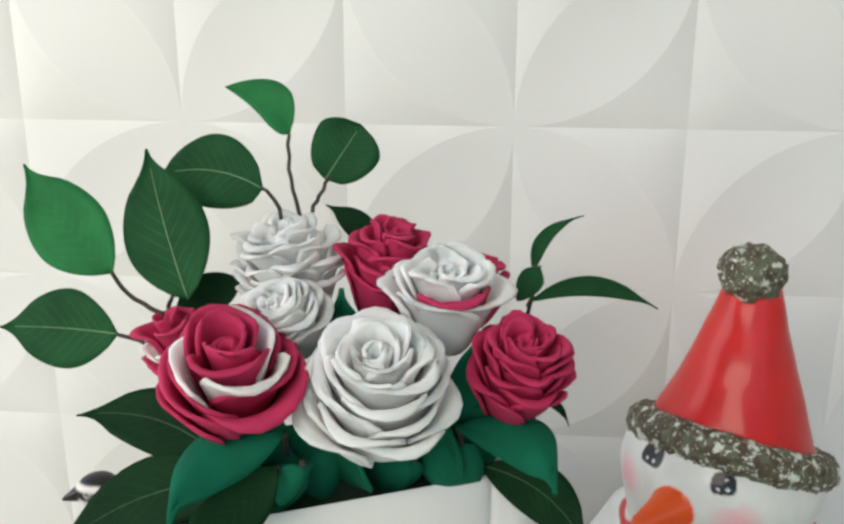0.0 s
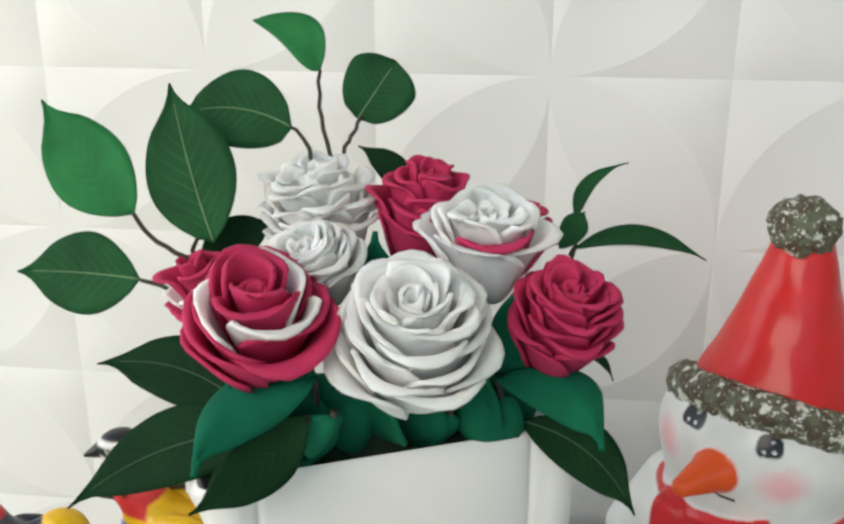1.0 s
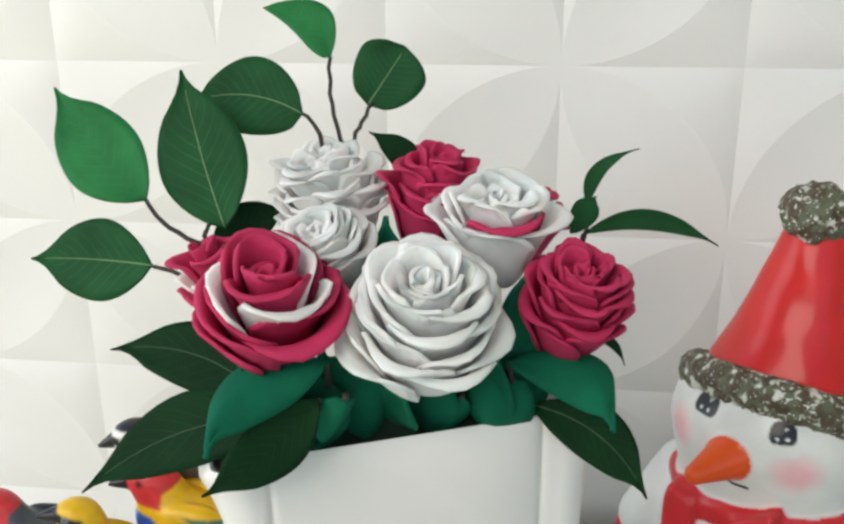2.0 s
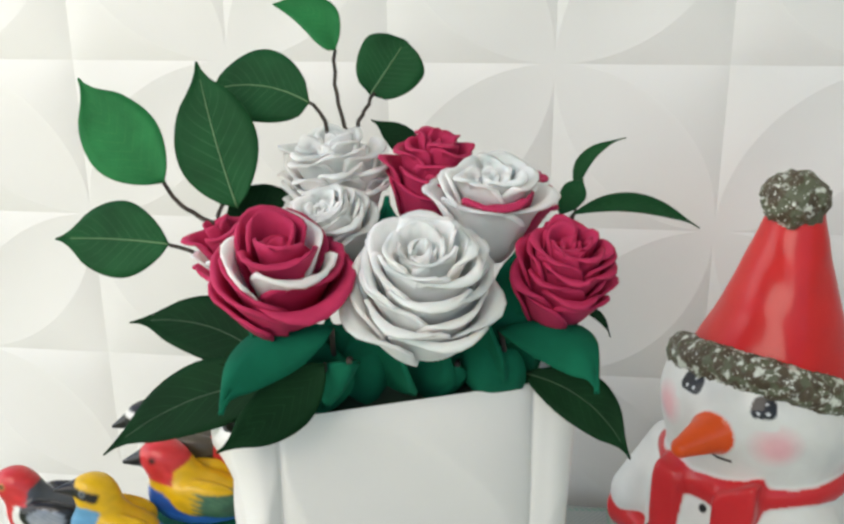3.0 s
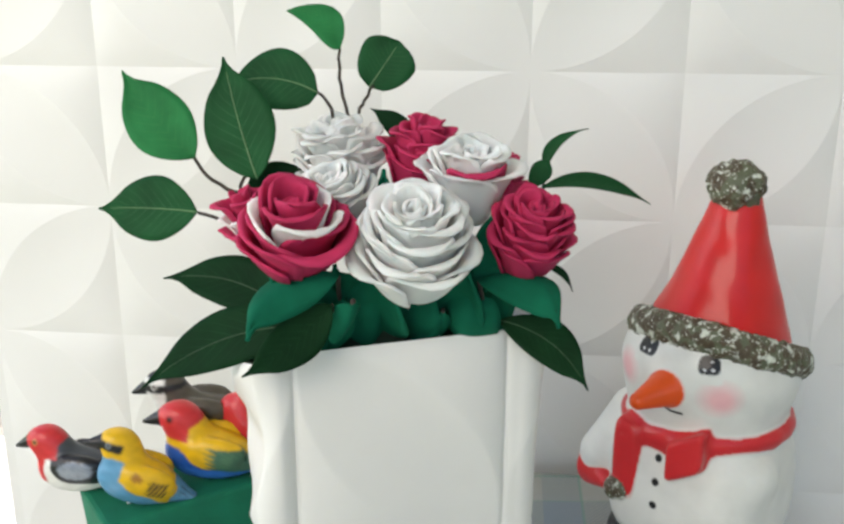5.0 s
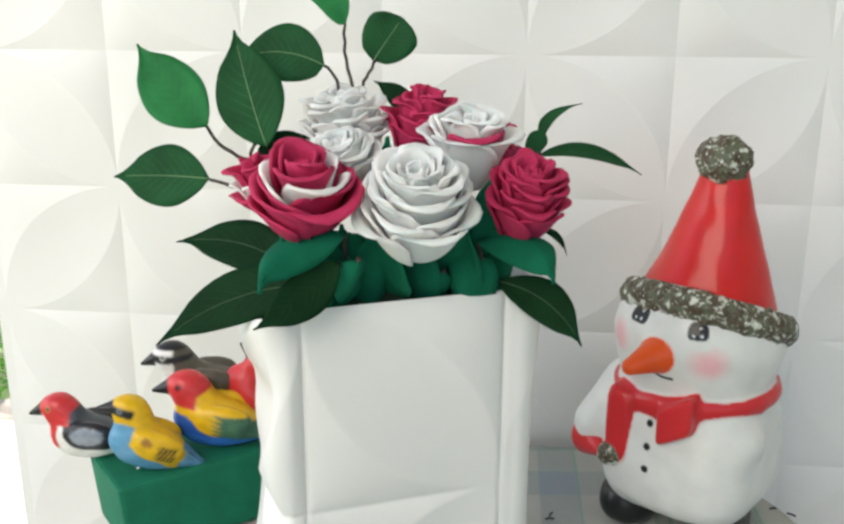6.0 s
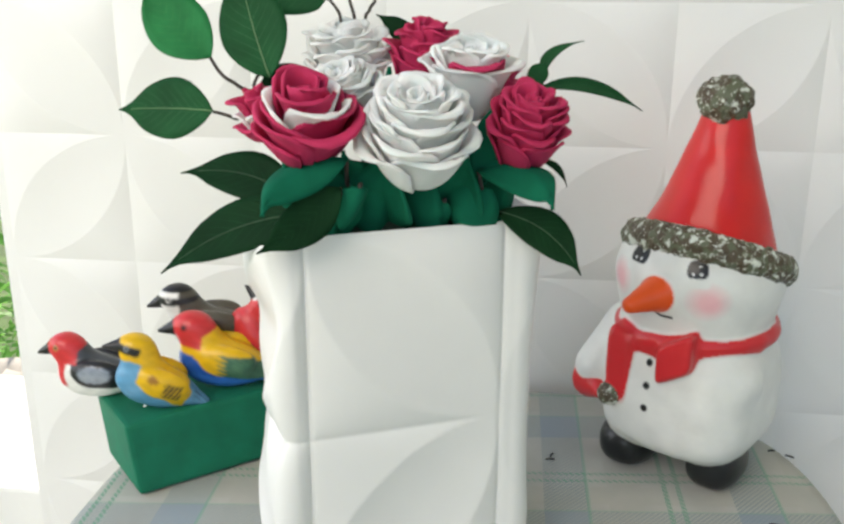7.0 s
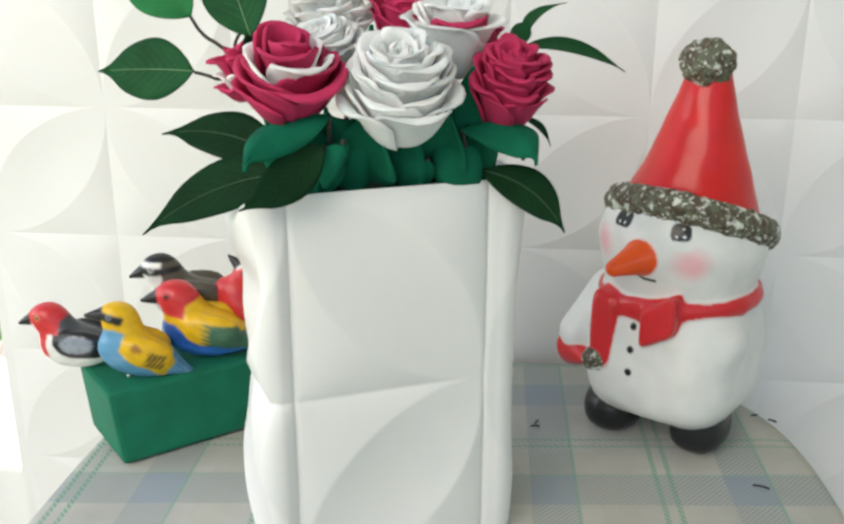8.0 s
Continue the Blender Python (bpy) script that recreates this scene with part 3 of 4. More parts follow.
W, C = WHITE_FOAM, CRIMSON_FOAM
FULL = lambda m, c=1.0: [(2, 0.16, 0.88, 1.75, 0.02 * c, m), (2, 0.29, 0.95, 2.00, 0.05 * c, m), (3, 0.37, 0.97, 1.35, 0.07 * c, m), (3, 0.46, 0.94, 1.35, 0.09 * c, m), (4, 0.54, 0.89, 1.10, 0.10 * c, m),
                         (4, 0.61, 0.83, 1.10, 0.11 * c, m), (4, 0.68, 0.75, 1.10, 0.12 * c, m), (5, 0.74, 0.66, 1.00, 0.12 * c, m), (5, 0.79, 0.55, 1.00, 0.12 * c, m)]
rose((0.0312, 0.376, 0.2668), (0.05, -0.43, 1.0), 0.0352, 0.0635, FULL(W), W, 5, "large open white craft-foam rose with many rolled petals", wave=0.030, pin=0.075, thick=0.0016, drop=0.46)
rose((-0.0285, 0.368, 0.2795), (0.08, -0.40, 1.0), 0.0330, 0.0475,
     [(2, 0.30, 1.04, 1.8, 0.04, C), (2, 0.43, 1.0, 1.6, 0.10, C), (3, 0.57, 0.88, 1.40, 0.12, W), (3, 0.65, 0.79, 1.40, 0.12, C), (3, 0.78, 0.70, 1.35, 0.15, C), (3, 0.80, 0.50, 1.2, 0.06, C)],
     C, 8, "crimson craft-foam rose with white petals among the crimson", bud_r=0.17, wave=0.05, pin=0.10, thick=0.0017, drop=0.34)
rose((0.0862, 0.403, 0.270), (0.16, -0.45, 1.0), 0.0238, 0.054, FULL(C, 1.1), C, 12, "crimson craft-foam rose with tightly layered petals", thick=0.0015, pin=0.085, wave=0.045, drop=0.46)
rose((-0.013, 0.440, 0.300), (-0.20, -0.24, 1.0), 0.0265, 0.050, [(2, 0.22, 0.96, 1.5, 0.06, W), (4, 0.34, 1.0, 0.95, 0.10, W), (4, 0.46, 0.98, 0.95, 0.13, W), (5, 0.58, 0.92, 0.85, 0.15, W), (6, 0.70, 0.83, 0.75, 0.16, W), (6, 0.80, 0.72, 0.75, 0.17, W), (6, 0.86, 0.58, 0.75, 0.18, W)],
     W, 21, "white craft-foam rose with ruffled spiky petals", wave=0.075)
rose((-0.008, 0.402, 0.296), (-0.24, -0.42, 1.0), 0.0240, 0.036, FULL(W)[:8], W, 27, "small white craft-foam rose")
rose((0.025, 0.432, 0.302), (0.18, -0.12, 1.0), 0.0230, 0.050, [(2, 0.24, 0.98, 1.6, 0.06, C), (3, 0.36, 1.0, 1.1, 0.10, C), (4, 0.50, 0.93, 0.95, 0.13, C), (4, 0.64, 0.83, 1.0, 0.14, C), (5, 0.77, 0.71, 0.9, 0.15, C), (5, 0.86, 0.57, 0.9, 0.15, C)],
     C, 33, "half-open crimson craft-foam rose", wave=0.06)
rose((0.0565, 0.412, 0.297), (0.06, -0.22, 1.0), 0.0268, 0.046, [(2, 0.20, 0.90, 1.7, 0.05, W), (3, 0.36, 0.98, 1.3, 0.12, W), (4, 0.55, 0.96, 1.05, 0.15, W), (3, 0.68, 0.88, 1.2, 0.12, [W, C, W]), (4, 0.80, 0.80, 1.15, 0.13, W)],
     W, 41, "white craft-foam rose with a crimson petal tucked inside", wave=0.055, pin=0.07, drop=0.36, thick=0.0015)
rose((-0.058, 0.402, 0.284), (-0.30, -0.15, 1.0), 0.0165, 0.032, [(2, 0.35, 1.0, 1.6, 0.05, C), (3, 0.6, 0.9, 1.1, 0.15, C), (3, 0.80, 0.66, 1.1, 0.2, W), (4, 0.92, 0.42, 0.8, 0.2, C)],
     C, 45, "small crimson and white craft-foam rose", wave=0.06)
rose((0.066, 0.440, 0.296), (0.20, 0.05, 1.0), 0.0170, 0.036, [(3, 0.45, 1.0, 1.1, 0.15, C), (4, 0.7, 0.85, 0.9, 0.2, C), (5, 0.9, 0.65, 0.8, 0.25, C)],
     C, 52, "small crimson craft-foam rose behind the white ones")


# ---- leaves ----
def leaf_points(base, tip, half, facing, side=0.0, arch=0.0, fold=0.12, fat=0.42, ns=17, nv=9, ripple=0.06, blunt=1.0):
    """A leaf blade from base to tip. side: bow within its plane; arch: bow towards facing; fat: where it is widest."""
    base, tip = np.array(base), np.array(tip)
    d = tip - base
    L = np.linalg.norm(d)
    d = d / L
    n = np.array(facing, dtype=float)
    n -= d * (n @ d)
    n /= np.linalg.norm(n)
    w = np.cross(n, d)
    P = np.zeros((ns, nv, 3))
    for i in range(ns):
        t = i / (ns - 1)
        if t < fat:
            width = math.sin(0.5 * math.pi * min(1, t / fat)) ** (0.72 * blunt)
        else:
            q = (t - fat) / (1 - fat)
            k = min(1.0, max(0.0, (q - 0.5) / 0.45))
            width = max(0.0, math.cos(0.5 * math.pi * q)) ** (1.0 * blunt) * (1 - (0.55 if blunt > 0.9 else 0.0) * k * k * (3 - 2 * k))
        width = half * max(width, 0.012)
        mid = base + d * L * t + w * side * L * 4 * t * (1 - t) + n * arch * L * 4 * t * (1 - t)
        for j in range(nv):
            s = -1 + 2 * j / (nv - 1)
            P[i, j] = mid + w * width * s + n * (fold * width * abs(s) ** 1.4 + ripple * half * s * math.sin(6 * t + 2 * s))
    return P


def leaf_blade(parent, origin, base, tip, half, facing, mat, vein=True, thick=0.0006, **bow):
    P = leaf_points(base, tip, half, facing, **bow) - np.array(origin)
    v, f, uv = sheet(P, thick)
    ob = part("leaf", mesh_of("leaf", v, f, mat, uvs=uv), parent)
    if vein:
        mid = P[:, P.shape[1] // 2]
        n = np.array(facing, dtype=float)
        n /= np.linalg.norm(n)
        k = len(mid) - 2
        v, f = tube(mid[:k] + n * 0.0004, 0.00045, 0.0002, 6)
        part("midrib", mesh_of("midrib", v, f, DEEP_VEIN if mat is DEEP_LEAF else VEIN), ob)
    return ob


def sprig(name, origin, label, blades, stems, group="leaves in the vase"):
    t = thing(name, Matrix.Translation(origin), label, "leaves", group)
    for b in blades:
        leaf_blade(t, origin, **b)
    for k, (pts, r0, r1) in enumerate(stems):
        pts = np.array(pts)
        pts[1:-1] += 0.0005 * np.array([[math.sin(3.1 * i + k), math.cos(2.3 * i + k), math.sin(1.7 * i)] for i in range(1, len(pts) - 1)])
        v, f = tube(pts - np.array(origin), r0, r1)
        part("stem", mesh_of("stem", v, f, TWIG), t)
    return t


FACE = (0.06, -0.92, 0.36)
sprig("leaf_sprig", (-0.03, 0.42, 0.24), "leafy twig with one bright and two dark green leaves",
      [dict(base=(-0.0935, 0.408, 0.3300), tip=(-0.1405, 0.43, 0.3745), half=0.0182, facing=(0.1, -0.9, 0.3), mat=BRIGHT_LEAF, vein=False, side=0.04, fat=0.42),
       dict(base=(-0.0955, 0.412, 0.2985), tip=(-0.158, 0.421, 0.2965), half=0.0190, facing=FACE, mat=DARK_LEAF, side=-0.02, fat=0.42),
       dict(base=(-0.0580, 0.405, 0.3195), tip=(-0.0812, 0.43, 0.3829), half=0.0205, facing=(-0.05, -0.93, 0.3), mat=DARK_LEAF, side=0.02, fat=0.42)],
      [(curve_points((-0.0942, 0.408, 0.3305), (-0.0676, 0.407, 0.311), (-0.003, 0, -0.003)), 0.0010, 0.0012),
       (curve_points((-0.0676, 0.407, 0.311), (-0.03, 0.42, 0.24), (0, 0, 0.004)), 0.0012, 0.0014),
       (curve_points((-0.0955, 0.412, 0.298), (-0.060, 0.412, 0.292), (0, 0, -0.001)), 0.0010, 0.0012),
       (curve_points((-0.0652, 0.407, 0.3205), (-0.0676, 0.408, 0.311), (-0.002, 0, 0)), 0.0009, 0.0011)])
sprig("leaf_sprig", (-0.012, 0.45, 0.25), "upright twig with small rounded green leaves",
      [dict(base=(-0.0313, 0.443, 0.3623), tip=(-0.0820, 0.45, 0.3670), half=0.0180, facing=FACE, mat=DARK_LEAF, side=-0.10, fat=0.5, blunt=0.65),
       dict(base=(-0.0215, 0.46, 0.3856), tip=(-0.0545, 0.470, 0.4065), half=0.0098, facing=(0.1, -0.85, 0.45), mat=BRIGHT_LEAF, vein=False, side=-0.21, fat=0.36, blunt=0.8),
       dict(base=(-0.0040, 0.457, 0.3645), tip=(0.0125, 0.467, 0.3895), half=0.0172, facing=FACE, mat=DARK_LEAF, side=0.0, fat=0.66, blunt=0.55)],
      [(curve_points((-0.0313, 0.443, 0.3623), (-0.022, 0.44, 0.345), (0.002, 0, 0.002)), 0.0009, 0.0011),
       (curve_points((-0.0215, 0.46, 0.3856), (-0.0125, 0.445, 0.345), (-0.003, 0, 0)), 0.0009, 0.0011),
       (curve_points((-0.0015, 0.456, 0.3655), (-0.011, 0.445, 0.345), (-0.001, 0, 0)), 0.0009, 0.0011),
       (curve_points((-0.0125, 0.445, 0.345), (-0.012, 0.45, 0.25), (0.001, 0, 0)), 0.0013, 0.0015)])
sprig("leaf_sprig", (0.07, 0.45, 0.25), "thin twig with narrow curling dark green leaves",
      [dict(base=(0.0966, 0.44, 0.3112), tip=(0.164, 0.487, 0.2923), half=0.0054, facing=(0.1, -0.8, 0.6), mat=DARK_LEAF, vein=False, side=0.115, fat=0.5, fold=0.3),
       dict(base=(0.0985, 0.475, 0.3145), tip=(0.1263, 0.52, 0.3330), half=0.0040, facing=(-0.3, -0.9, 0.2), mat=DARK_LEAF, vein=False, side=0.14, fat=0.35, fold=0.3),
       dict(base=(0.090, 0.44, 0.3112), tip=(0.101, 0.45, 0.3259), half=0.0062, facing=FACE, mat=DARK_LEAF, vein=False, fat=0.6)],
      [(curve_points((0.0966, 0.44, 0.3112), (0.088, 0.45, 0.28), (0.001, 0, 0)), 0.0009, 0.0012),
       (curve_points((0.0985, 0.475, 0.3175), (0.0955, 0.45, 0.305), (0.002, 0, 0)), 0.0008, 0.0010),
       (curve_points((0.088, 0.45, 0.28), (0.07, 0.45, 0.25), (0.001, 0, 0)), 0.0012, 0.0014)])
for origin, blades, label in (
        ((-0.044, 0.385, 0.245), [dict(base=(-0.036, 0.377, 0.252), tip=(-0.1122, 0.396, 0.2635), half=0.0155, facing=(-0.1, -0.75, 0.65), mat=DEEP_LEAF, side=-0.12, fat=0.45)], "deep green pointed leaf bending out over the vase rim"),
        ((-0.020, 0.375, 0.24), [dict(base=(-0.026, 0.372, 0.248), tip=(-0.1148, 0.36, 0.2125), half=0.0165, facing=(-0.15, -0.80, 0.55), mat=DEEP_LEAF, side=-0.10, fat=0.42)], "deep green pointed leaf drooping over the vase rim"),
        ((-0.010, 0.37, 0.24), [dict(base=(-0.0065, 0.349, 0.2690), tip=(-0.0475, 0.325, 0.2382), half=0.0125, facing=(0.1, -1.0, 0.0), mat=DEEP_LEAF, vein=False, side=0.05, fat=0.40)], "dark pointed leaf hanging over the front of the vase"),
        ((0.075, 0.40, 0.24), [dict(base=(0.076, 0.398, 0.246), tip=(0.1243, 0.378, 0.2155), half=0.0125, facing=(0.1, -0.82, 0.5), mat=DEEP_LEAF, side=0.13, fat=0.45)], "deep green pointed leaf drooping past the vase corner"),
        ((-0.035, 0.43, 0.26), [dict(base=(-0.068, 0.415, 0.3085), tip=(-0.036, 0.428, 0.3225), half=0.010, facing=FACE, mat=DEEP_LEAF, vein=False, side=0.05)], "dark leaf tucked behind the roses"),
        ((0.01, 0.46, 0.26), [dict(base=(0.022, 0.45, 0.330), tip=(-0.003, 0.452, 0.353), half=0.007, facing=FACE, mat=DEEP_LEAF, vein=False, side=-0.1)], "dark leaf tucked behind the roses"),
        ((0.10, 0.41, 0.25), [dict(base=(0.098, 0.41, 0.275), tip=(0.1158, 0.42, 0.2565), half=0.0022, facing=FACE, mat=DEEP_LEAF, vein=False, side=0.15)], "thin dark leaf tip beside a crimson rose")):
    sprig("leaf", origin, label, blades, [(curve_points(blades[0]["base"], origin, (0, 0, 0.002)), 0.0009, 0.0012)])

# broad leaves of green craft foam under the roses
for origin, blades, label in (
        ((-0.01, 0.385, 0.235), [dict(base=(-0.0035, 0.352, 0.2835), tip=(-0.0399, 0.314, 0.2615), half=0.0135, facing=(-0.25, -0.72, 0.65), mat=GREEN_FOAM, vein=False, thick=0.002, side=-0.25, fat=0.40, fold=-0.45, ripple=0.12)], "broad green craft-foam leaf folding down under a crimson rose"),
        *[(base, [dict(base=base, tip=tip, half=half, facing=(fx, -0.85, fz), mat=GREEN_FOAM, vein=False, thick=0.002, fold=fold, ripple=rip, fat=fat, blunt=blunt, arch=arch)], "folded green craft-foam leaf above the vase rim")
          for base, tip, half, fx, fz, fold, rip, fat, blunt, arch in (
              ((-0.012, 0.366, 0.276), (-0.018, 0.378, 0.228), 0.015, -0.45, 0.35, -0.75, 0.20, 0.45, 0.9, 0.14),
              ((0.004, 0.350, 0.270), (-0.010, 0.366, 0.241), 0.0085, 0.55, 0.35, -0.95, 0.15, 0.40, 0.9, 0.08),
              ((0.008, 0.378, 0.282), (0.006, 0.390, 0.226), 0.017, 0.60, 0.20, -0.55, 0.18, 0.50, 0.8, 0.10),
              ((0.026, 0.384, 0.284), (0.030, 0.398, 0.226), 0.018, -0.30, 0.20, -0.35, -0.15, 0.60, 0.8, 0.08),
              ((0.046, 0.386, 0.254), (0.036, 0.394, 0.231), 0.008, 0.45, 0.55, -0.50, 0.0, 0.40, 1.0, 0.04),
              ((0.061, 0.388, 0.264), (0.058, 0.410, 0.230), 0.0175, -0.05, 0.60, -0.60, 0.05, 0.45, 0.42, 0.28),
              ((0.078, 0.404, 0.276), (0.076, 0.416, 0.232), 0.011, 0.45, 0.40, -0.60, 0.15, 0.45, 0.9, 0.10))],
        ((0.07, 0.395, 0.24), [dict(base=(0.0650, 0.384, 0.2725), tip=(0.1062, 0.352, 0.2600), half=0.0125, facing=(0.25, -0.70, 0.68), mat=GREEN_FOAM, vein=False, thick=0.002, side=0.27, fat=0.42, fold=-0.40, ripple=0.12)], "broad green craft-foam leaf folding down under a crimson rose"),
        *[((x0, y0, 0.232), [dict(base=(x0, y0, 0.232), tip=tip, half=half, facing=(fx, -0.8, -0.45), mat=GREEN_FOAM, vein=False, thick=0.002, fold=fold, ripple=rip)], "green craft-foam leaf spreading under the roses")
          for x0, y0, tip, half, fx, fold, rip in (
              (-0.022, 0.385, (-0.036, 0.352, 0.284), 0.018, -0.3, 0.35, 0.2), (-0.008, 0.390, (-0.006, 0.356, 0.288), 0.020, 0.2, -0.3, 0.25),
              (0.010, 0.398, (0.014, 0.362, 0.287), 0.020, -0.2, 0.4, -0.2), (0.028, 0.404, (0.036, 0.368, 0.284), 0.020, 0.2, -0.35, 0.2),
              (0.044, 0.410, (0.058, 0.378, 0.284), 0.019, -0.1, 0.35, -0.2), (0.058, 0.415, (0.080, 0.392, 0.285), 0.017, 0.3, -0.3, 0.2))],
        ((0.01, 0.42, 0.24), [dict(base=(0.012, 0.415, 0.262), tip=(0.012, 0.405, 0.3270), half=0.016, facing=(0.0, -1.0, 0.1), mat=GREEN_FOAM, vein=False, thick=0.002, fold=0.2)], "upright green craft-foam leaf between the roses"),
        ((0.045, 0.42, 0.24), [dict(base=(0.048, 0.415, 0.258), tip=(0.040, 0.412, 0.3130), half=0.016, facing=(0.0, -1.0, 0.1), mat=GREEN_FOAM, vein=False, thick=0.002, fold=0.2)], "upright green craft-foam leaf between the roses"),
        ((-0.035, 0.41, 0.24), [dict(base=(-0.030, 0.405, 0.255), tip=(-0.046, 0.402, 0.3060), half=0.016, facing=(0.0, -1.0, 0.1), mat=GREEN_FOAM, vein=False, thick=0.002, fold=0.2)], "upright green craft-foam leaf between the roses"),
        ((0.07, 0.40, 0.24), [dict(base=(0.066, 0.392, 0.262), tip=(0.0740, 0.398, 0.3115), half=0.010, facing=(0.1, -0.95, 0.2), mat=GREEN_FOAM, vein=False, thick=0.002, fold=0.2)], "upright green craft-foam leaf between the roses")):
    sprig("foam_leaf", origin, label, blades, [(curve_points(blades[0]["base"], origin, (0, 0, 0.001)), 0.0012, 0.0014)], "craft-foam leaves")


# ---- snowman figure ----
def snowman():
    yaw = radians(-33)
    cw, sw = math.cos(yaw), math.sin(yaw)

    def own(X, Y):
        return cw * X + sw * Y, -sw * X + cw * Y

    # the hat leans back and towards its left
    tilt = Euler((radians(-18), radians(14), 0)).to_matrix()
    brim_c = Vector((0.003, 0.0, 0.175))
    inv = np.array(tilt.transposed())

    def hat_frame(X, Y, Z):
        x, y, z = X - brim_c.x, Y - brim_c.y, Z - brim_c.z
        return [inv[i][0] * x + inv[i][1] * y + inv[i][2] * z for i in range(3)]

    def fields(X, Y, Z):
        x, y = own(X, Y)
        a, b, c = hat_frame(X, Y, Z)
        body = ellipsoid(x, y, Z, (0.001, -0.001, 0.0680), (0.0600, 0.0605, 0.0490), 3.5)
        head = np.maximum(ellipsoid(x, y, Z, (0, -0.004, 0.161), (0.0625, 0.061, 0.050)), c - 0.004)
        arm_l = capsule(x, y, Z, (-0.054, -0.002, 0.102), (-0.074, -0.014, 0.067), 0.022, 0.0188)
        arm_r = capsule(x, y, Z, (0.045, -0.026, 0.092), (0.031, -0.043, 0.070), 0.0180, 0.0165)
        white = blend(blend(blend(body, head, 0.040), arm_l, 0.008), arm_r, 0.006) + 0.0005 * wobble(X, Y, Z, 85.0, 1.3) + 0.00015 * wobble(X, Y, Z, 320.0, 2.6)
        mitten = capsule(x, y, Z, (-0.077, -0.015, 0.0535), (-0.060, -0.034, 0.0535), 0.0178, 0.0055)
        nose = capsule(x, y, Z, (-0.004, -0.056, 0.1585), (-0.016, -0.082, 0.1525), 0.0150, 0.0062)
        feet = np.minimum(ellipsoid(x, y, Z, (-0.036, -0.021, 0.018), (0.0225, 0.031, 0.0205), 2.3), ellipsoid(x, y, Z, (0.033, -0.014, 0.018), (0.0205, 0.028, 0.0195), 2.6))
        feet = np.maximum(feet, 0.0005 - Z)
        ring = np.sqrt((np.hypot(x, y) - 0.0560) ** 2 + ((Z - 0.1185 - 0.003 * x / 0.06) * 0.80) ** 2) - 0.0054 - 0.0006 * wobble(X, Y, Z, 210.0, 0.8)
        tail_r = ellipsoid(x, y, Z - 0.6 * x, (0.012, -0.060, 0.1045), (0.0130, 0.0080, 0.0150), 6.0)
        tail_l = ellipsoid(x, y, Z + 0.3 * x, (-0.034, -0.053, 0.084), (0.0105, 0.0090, 0.0290), 4.0)
        knot = capsule(x, y, Z, (-0.036, -0.046, 0.112), (0.010, -0.056, 0.113), 0.0085, 0.0062)
        scarf = blend(blend(blend(ring, tail_r, 0.005), tail_l, 0.005), knot, 0.004)
        bell = ellipsoid(x, y, Z, (-0.040, -0.060, 0.0680), (0.0085, 0.0075, 0.0090))
        lump = 0.0009 * wobble(X, Y, Z, 330.0, 0.4) + 0.0008 * wobble(X, Y, Z, 700.0, 1.9)
        brim = np.sqrt((np.hypot(a, b) - 0.0568) ** 2 + (c * 0.80) ** 2) - 0.0085 - lump
        t = np.clip(c / 0.110, 0, 1)
        rad = 0.0138 + 0.0412 * (1 - t) ** 1.2
        bend_x, bend_y = -0.0240 * t ** 1.2, -0.036 * t ** 1.2
        cone = (np.hypot(a - bend_x, b - bend_y) - rad - 0.0008 * wobble(X, Y, Z, 130.0, 2.2) - 0.0008 * wobble(X, Y, Z * 0.35, 95.0, 0.7)) * 0.85
        cone = np.maximum(np.maximum(cone, c - 0.113), -0.004 - c)
        pom = ellipsoid(X, Y, Z, (0.004, -0.004, 0.2905), (0.0195, 0.0195, 0.0170)) - 1.6 * lump
        return white, mitten, nose, feet, scarf, bell, brim, cone, pom

    def field(X, Y, Z):
        f = fields(X, Y, Z)
        soft = f[0]
        for g in f[1:6]:
            soft = blend(soft, g, 0.0025)
        return np.minimum(np.minimum(np.minimum(soft, f[6]), f[7]), f[8])

    verts, faces = surface_nets(field, (-0.10, -0.105, -0.002), (0.075, 0.072, 0.318), 0.00105)
    X, Y, Z = verts.T
    f = np.stack(fields(X, Y, Z), 1)
    kind = np.argmin(f, 1)
    colours = np.array([(0.71, 0.71, 0.68), (0.62, 0.025, 0.03), (0.78, 0.085, 0.012), (0.012, 0.013, 0.014), (0.60, 0.022, 0.028), (0.28, 0.24, 0.17), (0.1, 0.085, 0.05), (0.60, 0.016, 0.016), (0.1, 0.085, 0.05)])
    paint = colours[kind].astype(float)
    for k in range(1, 5):
        rest = np.min(np.delete(f, k, 1), 1)
        m = np.clip(0.5 + (rest - f[:, k]) / 0.0022, 0, 1)[:, None]
        paint = paint * (1 - m) + colours[k] * m
    x, y = own(X, Y)
    ang = np.degrees(np.arctan2(x, -y))

    def spot(a, z, wa, wz, colour, soft, only=0, square=2.0):
        nonlocal paint
        d = (np.abs((ang - a) / wa) ** square + np.abs((Z - z) / wz) ** square) ** (1.0 / square)
        m = np.clip((1.0 - d) / soft, 0, 1) * (kind == only)
        paint = paint * (1 - m[:, None]) + np.array(colour) * m[:, None]

    for a, z in ((-41, 0.161), (28, 0.1575)):
        spot(a, z, 16, 0.0155, (0.80, 0.47, 0.49), 0.70)
        spot(a + 2, z - 0.002, 8, 0.0080, (0.80, 0.43, 0.46), 0.90)
